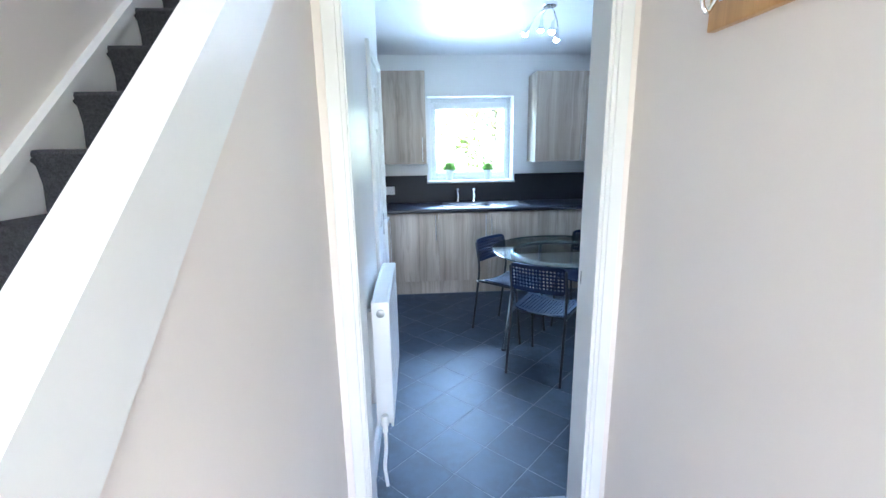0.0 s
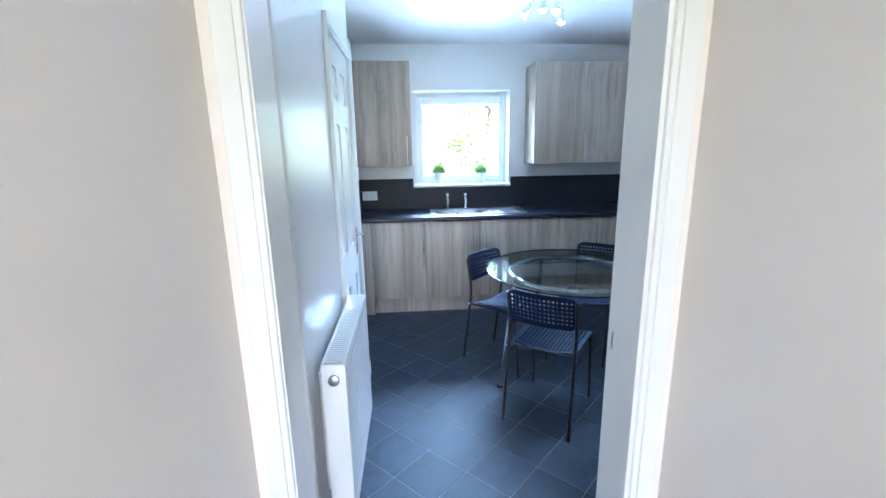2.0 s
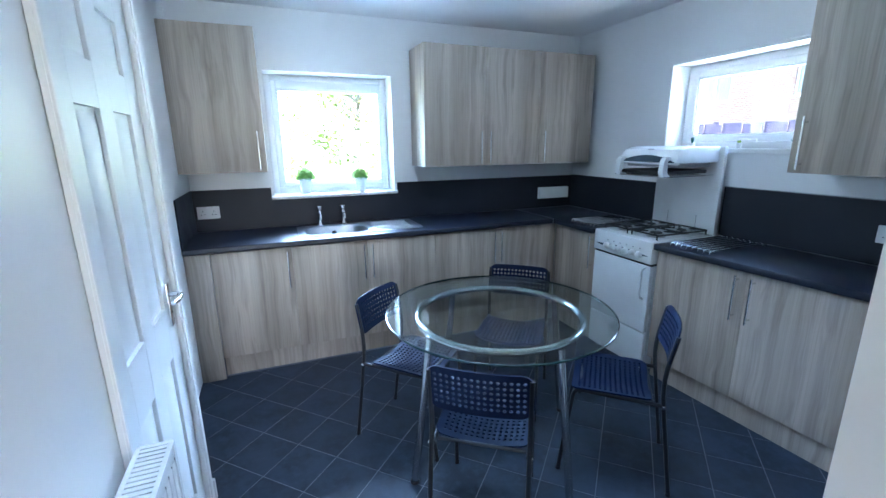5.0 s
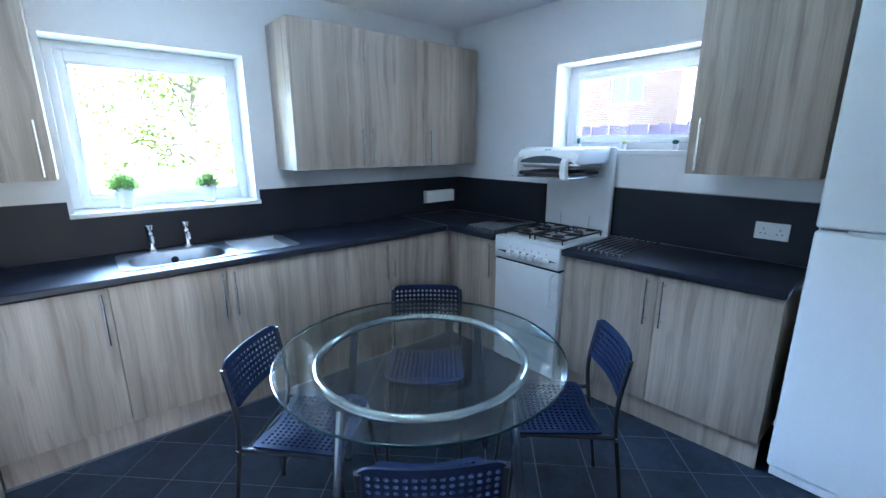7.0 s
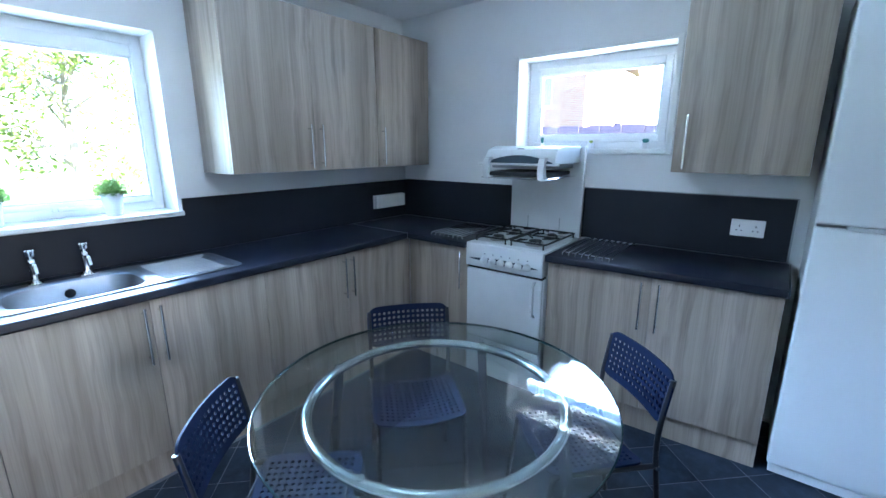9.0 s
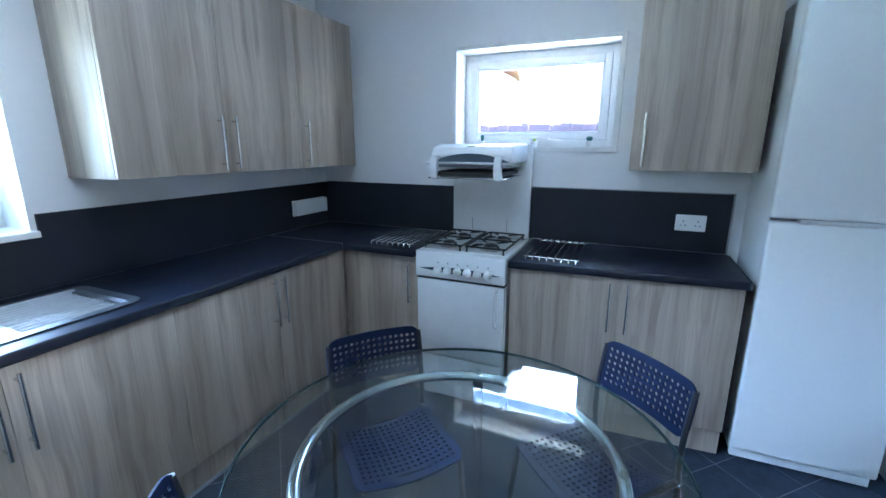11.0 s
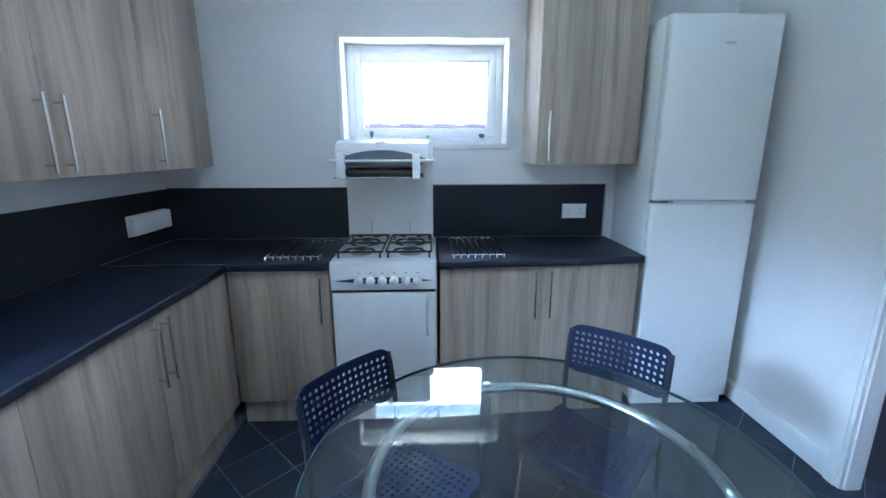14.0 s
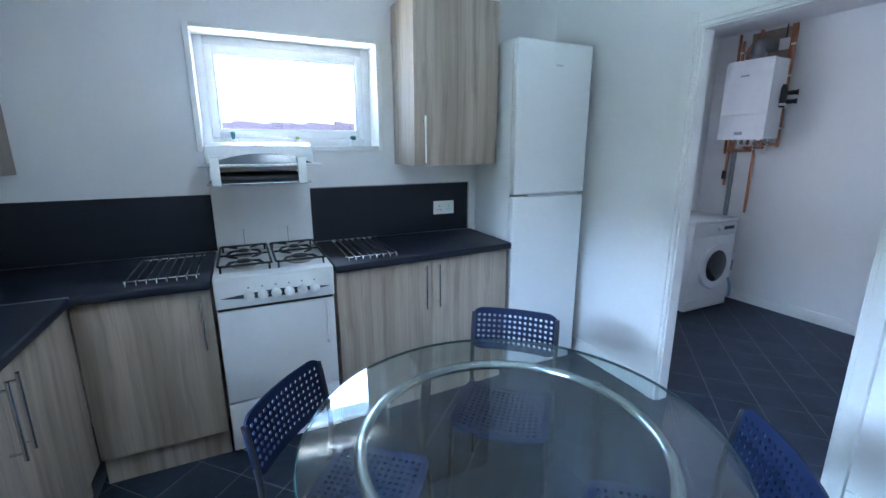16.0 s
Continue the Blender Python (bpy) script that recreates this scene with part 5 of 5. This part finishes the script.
def washing_machine():
    ob = thing("washing_machine", "white front-loading washing machine with a dark round door", "washing machine")
    x0, x1, y0, y1, top = 2.75, 3.30, -0.345, 0.245, 0.845
    part("body", box(x0 + 0.015, y0, 0.02, x1, y1, top - 0.03, bevel=0.006), M_ENAMEL, ob)
    part("lid", box(x0 - 0.004, y0 - 0.002, top - 0.029, x1, y1 + 0.002, top, bevel=0.008), M_ENAMEL, ob)
    part("fascia", box(x0, y0 + 0.002, 0.70, x0 + 0.02, y1 - 0.002, top - 0.032, bevel=0.006), M_ENAMEL, ob)
    part("front", box(x0 + 0.002, y0 + 0.002, 0.10, x0 + 0.02, y1 - 0.002, 0.696, bevel=0.006), M_ENAMEL, ob)
    part("kick_plate", box(x0 + 0.008, y0 + 0.004, 0.02, x0 + 0.02, y1 - 0.004, 0.096, bevel=0.003), M_ENAMEL, ob)
    c = pose(x0, -0.09, 0.42, 0, -90)
    part("door_ring", lathe([(0.215, -0.002), (0.218, 0.012), (0.205, 0.028), (0.165, 0.032), (0.145, 0.022), (0.145, -0.001)], 36, m=c), M_ENAMEL, ob)
    part("door_glass", lathe([(0.145, 0.018), (0.12, 0.03), (0.07, 0.04), (0, 0.043)], 36, m=c), M_GLASSDARK, ob, "dark domed door glass")
    part("door_catch", box(x0 - 0.04, -0.305, 0.36, x0 - 0.01, -0.285, 0.46, bevel=0.006), M_GREY, ob)
    part("programme_knob", lathe([(0.028, 0), (0.028, 0.012), (0.022, 0.022), (0, 0.023)], 20, m=pose(x0, -0.10, 0.76, 0, -90)), M_PLASTIC, ob)
    part("drawer", box(x0 - 0.005, 0.05, 0.72, x0 + 0.002, 0.225, 0.80, bevel=0.004), M_ENAMEL, ob)
    part("display", box(x0 - 0.001, -0.30, 0.745, x0 + 0.002, -0.16, 0.775), M_SMOKE, ob)
    # Pale blue plastic strip by the door, its purpose unknown, drawn as a tube.
    part("blue_strip", tube(arc_path([(x0 - 0.006, y0 + 0.03, 0.28), (x0 - 0.03, y0 + 0.02, 0.20), (x0 - 0.02, y0 + 0.0, 0.10)], 0.04), 0.012, 8), M_PALEBLUE, ob, "pale blue plastic strip")
    for k in range(5):
        part("side_rib", box(x0 + 0.12, y1 - 0.001, 0.17 + k * 0.12, x1 - 0.08, y1 + 0.003, 0.235 + k * 0.12, bevel=0.002), M_ENAMEL, ob)
    for x, y in ((x0 + 0.05, y0 + 0.05), (x0 + 0.05, y1 - 0.05), (x1 - 0.05, y0 + 0.05), (x1 - 0.05, y1 - 0.05)):
        part("foot", lathe([(0.02, 0), (0.02, 0.01), (0.01, 0.012), (0.01, 0.025)], 12, m=pose(x, y, 0)), M_IRON, ob)
    return ob


M_PALEBLUE = surface("pale_blue_plastic", (0.20, 0.36, 0.55), 0.45, var=0.1, scale=9, fine=100, relief=0.0)
M_GLASSDARK = surface("dark_glass", (0.015, 0.018, 0.022), 0.08, var=0.2, scale=9, fine=80, relief=0.0, rough_var=0.02)
washing_machine()

# ---- outside ----
structure("ground", box(-80, -80, -0.45, 80, 80, -0.25), M_GRASS, "sunlit lawn round the house", "ground")

# Unseen reflecting slab, added to throw sunlight up through the windows.
structure("pavement", box(-4.0, 5.24, -0.249, 6.3, 9.4, -0.22, bm=box(3.63, -4.0, -0.249, 6.3, 5.24, -0.22)), M_BOUNCE, "unseen pale slab added to reflect light into the kitchen", "pavement")


def tree(x, y, h, spread, seed, leaves):
    rng = random.Random(seed)
    ob = thing("tree", "leafy garden tree in full sun", "tree", pose(x, y, -0.25), "garden trees")
    trunk = tube([(0, 0, 0), (0.05, 0.02, h * 0.25), (0.0, 0.06, h * 0.5), (0.1, 0.0, h * 0.8)], [0.13, 0.10, 0.07, 0.02], 8)
    tips = []
    for k in range(16):
        a, z = k * 2.4, h * rng.uniform(0.15, 0.75)
        L = spread * rng.uniform(0.6, 1.0) * (1.15 - z / h * 0.6)
        tip = Vector((math.cos(a) * L, math.sin(a) * L, z + h * 0.2))
        tube([(0.03, 0.02, z), Vector((0.03, 0.02, z)).lerp(tip, 0.5) + Vector((0, 0, 0.1)), tip], [0.04, 0.022, 0.008], 6, bm=trunk)
        tips += [tip, Vector((0.03, 0.02, z)).lerp(tip, 0.6)]
    part("trunk", trunk, M_BARK, ob)
    verts, faces = [], []
    clumps = [t + Vector((rng.gauss(0, 0.3), rng.gauss(0, 0.3), rng.gauss(0, 0.3))) for t in tips for _ in range(3)]
    for k in range(leaves):
        c = rng.choice(clumps) + Vector((rng.gauss(0, 0.2), rng.gauss(0, 0.2), rng.gauss(0, 0.16)))
        d = Vector((rng.gauss(0, 1), rng.gauss(0, 1), rng.gauss(0, 0.7))).normalized()
        w = d.orthogonal().normalized() * rng.uniform(0.03, 0.05)
        l = d * rng.uniform(0.06, 0.10)
        b = len(verts)
        verts += [c - l, c - l * 0.1 + w, c + l, c - l * 0.1 - w]
        faces.append((b, b + 1, b + 2, b + 3))
    me = bpy.data.meshes.new("crown")
    me.from_pydata([tuple(v) for v in verts], [], faces)
    me.materials.append(M_LEAF)
    crown = new("crown", me)
    crown.parent = ob
    return ob


tree(-0.6, 13.0, 4.2, 1.7, 3, 3000)
tree(2.6, 13.6, 4.6, 1.9, 5, 3000)
tree(6.2, 15.5, 5.5, 2.2, 8, 3000)
tree(-3.8, 14.5, 5.0, 2.0, 9, 3000)

fence = thing("fence", "purple-brown stained close-board garden fence", "fence")
board_mesh = finish("board", box(0, -0.076, 0, 0.02, 0.076, 2.02, bevel=0.003, seg=1), M_FENCE)
for k in range(90):
    piece("board", board_mesh, fence, (6.4 + 0.024 * (k % 2), -3.0 + 0.145 * k, -0.25 + 0.012 * math.sin(k * 2.1)))
for k in range(8):
    part("post", box(6.45, -3.0 + 1.8 * k, -0.25, 6.51, -2.91 + 1.8 * k, 1.80, bevel=0.004), M_FENCE, fence)


def brick_wall_material():
    m, t, b = base_material("brick_courses", 0.85)
    v = coords(t)
    sw = t.nodes.new("ShaderNodeSeparateXYZ")
    t.links.new(v, sw.inputs[0])
    cb = t.nodes.new("ShaderNodeCombineXYZ")
    ad = t.nodes.new("ShaderNodeMath")
    t.links.new(sw.outputs[0], ad.inputs[0])
    t.links.new(sw.outputs[1], ad.inputs[1])
    t.links.new(ad.outputs[0], cb.inputs[0])
    t.links.new(sw.outputs[2], cb.inputs[1])
    br = t.nodes.new("ShaderNodeTexBrick")
    br.inputs["Color1"].default_value = (0.36, 0.14, 0.095, 1)
    br.inputs["Color2"].default_value = (0.45, 0.22, 0.155, 1)
    br.inputs["Mortar"].default_value = (0.48, 0.44, 0.40, 1)
    br.inputs["Scale"].default_value = 1.0
    br.inputs["Mortar Size"].default_value = 0.010
    br.inputs["Brick Width"].default_value = 0.225
    br.inputs["Row Height"].default_value = 0.075
    t.links.new(cb.outputs[0], br.inputs["Vector"])
    n = noise_tex(t, v, 6.0)
    t.links.new(mix_rgb(t, ramp(t, n, 0.4, 0.7, 0.0, 0.35), br.outputs["Color"], (0.30, 0.15, 0.11)), b.inputs["Base Color"])
    bump(t, b, br.outputs["Fac"], -0.4, 0.006)
    return m


# Opaque pale grey puts the reflected sky into the far panes' colour.
M_FARPANE = surface("sky_tone_pane", (0.32, 0.32, 0.34), 0.15, var=0.1, scale=2, fine=30, relief=0.0)
M_COURSES = brick_wall_material()


def house(name, x, y0, y1, depth, eaves, ridge, windows, label):
    """A brick house whose long side faces -x."""
    ob = thing(name, label, "house")
    wall = wall_y(x, x + 0.3, y0, y1, -0.25, eaves, windows)
    box(x + 0.3, y0, -0.25, x + depth, y0 + 0.3, eaves, bm=wall)
    box(x + 0.3, y1 - 0.3, -0.25, x + depth, y1, eaves, bm=wall)
    box(x + depth - 0.3, y0 + 0.3, -0.25, x + depth, y1 - 0.3, eaves, bm=wall)
    part("wall", wall, M_COURSES, ob)
    rf = bmesh.new()
    xm = x + depth / 2
    pr = [(x - 0.3, eaves - 0.05), (xm, ridge), (x + depth + 0.3, eaves - 0.05), (x + depth + 0.3, eaves + 0.1), (xm, ridge + 0.18), (x - 0.3, eaves + 0.1)]
    a = [rf.verts.new((px, y0 - 0.2, pz)) for px, pz in pr]
    c = [rf.verts.new((px, y1 + 0.2, pz)) for px, pz in pr]
    for i in range(6):
        rf.faces.new((a[i], c[i], c[(i + 1) % 6], a[(i + 1) % 6]))
    rf.faces.new(a)
    rf.faces.new(c[::-1])
    part("roof", rf, M_ROOF, ob, "clay tiled roof")
    part("gutter", tube([(x - 0.33, y0 - 0.2, eaves), (x - 0.33, y1 + 0.2, eaves)], 0.06, 8), M_UPVC, ob)
    for wy0, wz0, wy1, wz1 in windows:
        fr = bmesh.new()
        for b in ((wy0, wz0, wy0 + 0.07, wz1), (wy1 - 0.07, wz0, wy1, wz1), (wy0, wz0, wy1, wz0 + 0.07), (wy0, wz1 - 0.07, wy1, wz1), ((wy0 + wy1) / 2 - 0.03, wz0, (wy0 + wy1) / 2 + 0.03, wz1)):
            box(x + 0.08, b[0], b[1], x + 0.16, b[2], b[3], bm=fr)
        w = part("window", fr, M_UPVC, ob)
        part("pane", box(x + 0.12, wy0 + 0.05, wz0 + 0.05, x + 0.125, wy1 - 0.05, wz1 - 0.05), M_FARPANE, w)
        part("sill", box(x - 0.04, wy0 - 0.08, wz0 - 0.07, x + 0.1, wy1 + 0.08, wz0 - 0.001), M_PLASTIC, w)
    part("downpipe", tube([(x - 0.06, y1 - 0.4, -0.25), (x - 0.06, y1 - 0.4, eaves - 0.1)], 0.035, 8), M_UPVC, ob)
    return ob


house("brick_house", 13.0, -9.0, 5.0, 7.0, 5.2, 7.6, [(-6.5, 0.8, -5.0, 2.1), (-6.5, 3.2, -5.0, 4.5), (-2.2, 0.8, -0.8, 2.1), (-2.2, 3.2, -0.8, 4.5), (1.8, 1.2, 3.0, 2.3), (1.8, 3.2, 3.0, 4.4)], "two-storey red brick house beyond the fence")
house("brick_house", 19.0, 9.5, 24.0, 7.0, 5.2, 7.6, [(11.0, 0.8, 12.5, 2.1), (11.0, 3.2, 12.5, 4.5), (15.0, 0.8, 16.5, 2.1), (15.0, 3.2, 16.5, 4.5), (19.5, 3.2, 21.0, 4.5)], "two-storey red brick house farther down the row")

# ---- floor tiles, laid on the diagonal ----
H = 0.1715
FLOORS = ((WX - 0.18, SY + 0.012, EX, NY - 0.55), (0.91, -0.585, 3.33, SY + 0.012))


def clip_poly(poly, x0, y0, x1, y1):
    for axis, lim, sign in ((0, x0, 1), (0, x1, -1), (1, y0, 1), (1, y1, -1)):
        out = []
        for p, q in zip(poly, poly[1:] + poly[:1]):
            a, b = (p[axis] - lim) * sign, (q[axis] - lim) * sign
            if a >= 0:
                out.append(p)
            if (a < 0) != (b < 0):
                u = a / (a - b)
                out.append((p[0] + (q[0] - p[0]) * u, p[1] + (q[1] - p[1]) * u))
        poly = out
        if len(poly) < 3:
            return []
    return poly


def tile_bm(poly):
    bm = bmesh.new()
    n = len(poly)
    cx, cy = sum(p[0] for p in poly) / n, sum(p[1] for p in poly) / n
    lo = [bm.verts.new((x, y, -0.0008)) for x, y in poly]
    hi = [bm.verts.new((x + (cx - x) * 0.003, y + (cy - y) * 0.003, 0.0)) for x, y in poly]
    bm.faces.new(hi)
    for k in range(n):
        bm.faces.new((lo[k], lo[(k + 1) % n], hi[(k + 1) % n], hi[k]))
    return bm


g = H - 0.0026
diamond = [(g, 0), (0, g), (-g, 0), (0, -g)]
whole = finish("tile", tile_bm(diamond), M_TILE)
for x0, y0, x1, y1 in FLOORS:
    for i in range(-20, 24):
        for j in range(-26, 24):
            if (i + j) % 2 == 0:
                continue
            cx, cy = 0.263 + H * i, 1.791 + H * j
            poly = clip_poly([(cx + a, cy + b) for a, b in diamond], x0, y0, x1, y1)
            if len(poly) < 3:
                continue
            area = abs(sum(p[0] * q[1] - q[0] * p[1] for p, q in zip(poly, poly[1:] + poly[:1]))) / 2
            if area < 0.0006:
                continue
            if abs(area - 2 * g * g) < 1e-5:
                piece("tile", whole, kitchen_floor, (cx, cy, 0))
            else:
                part("tile", tile_bm(poly), M_TILE, kitchen_floor)
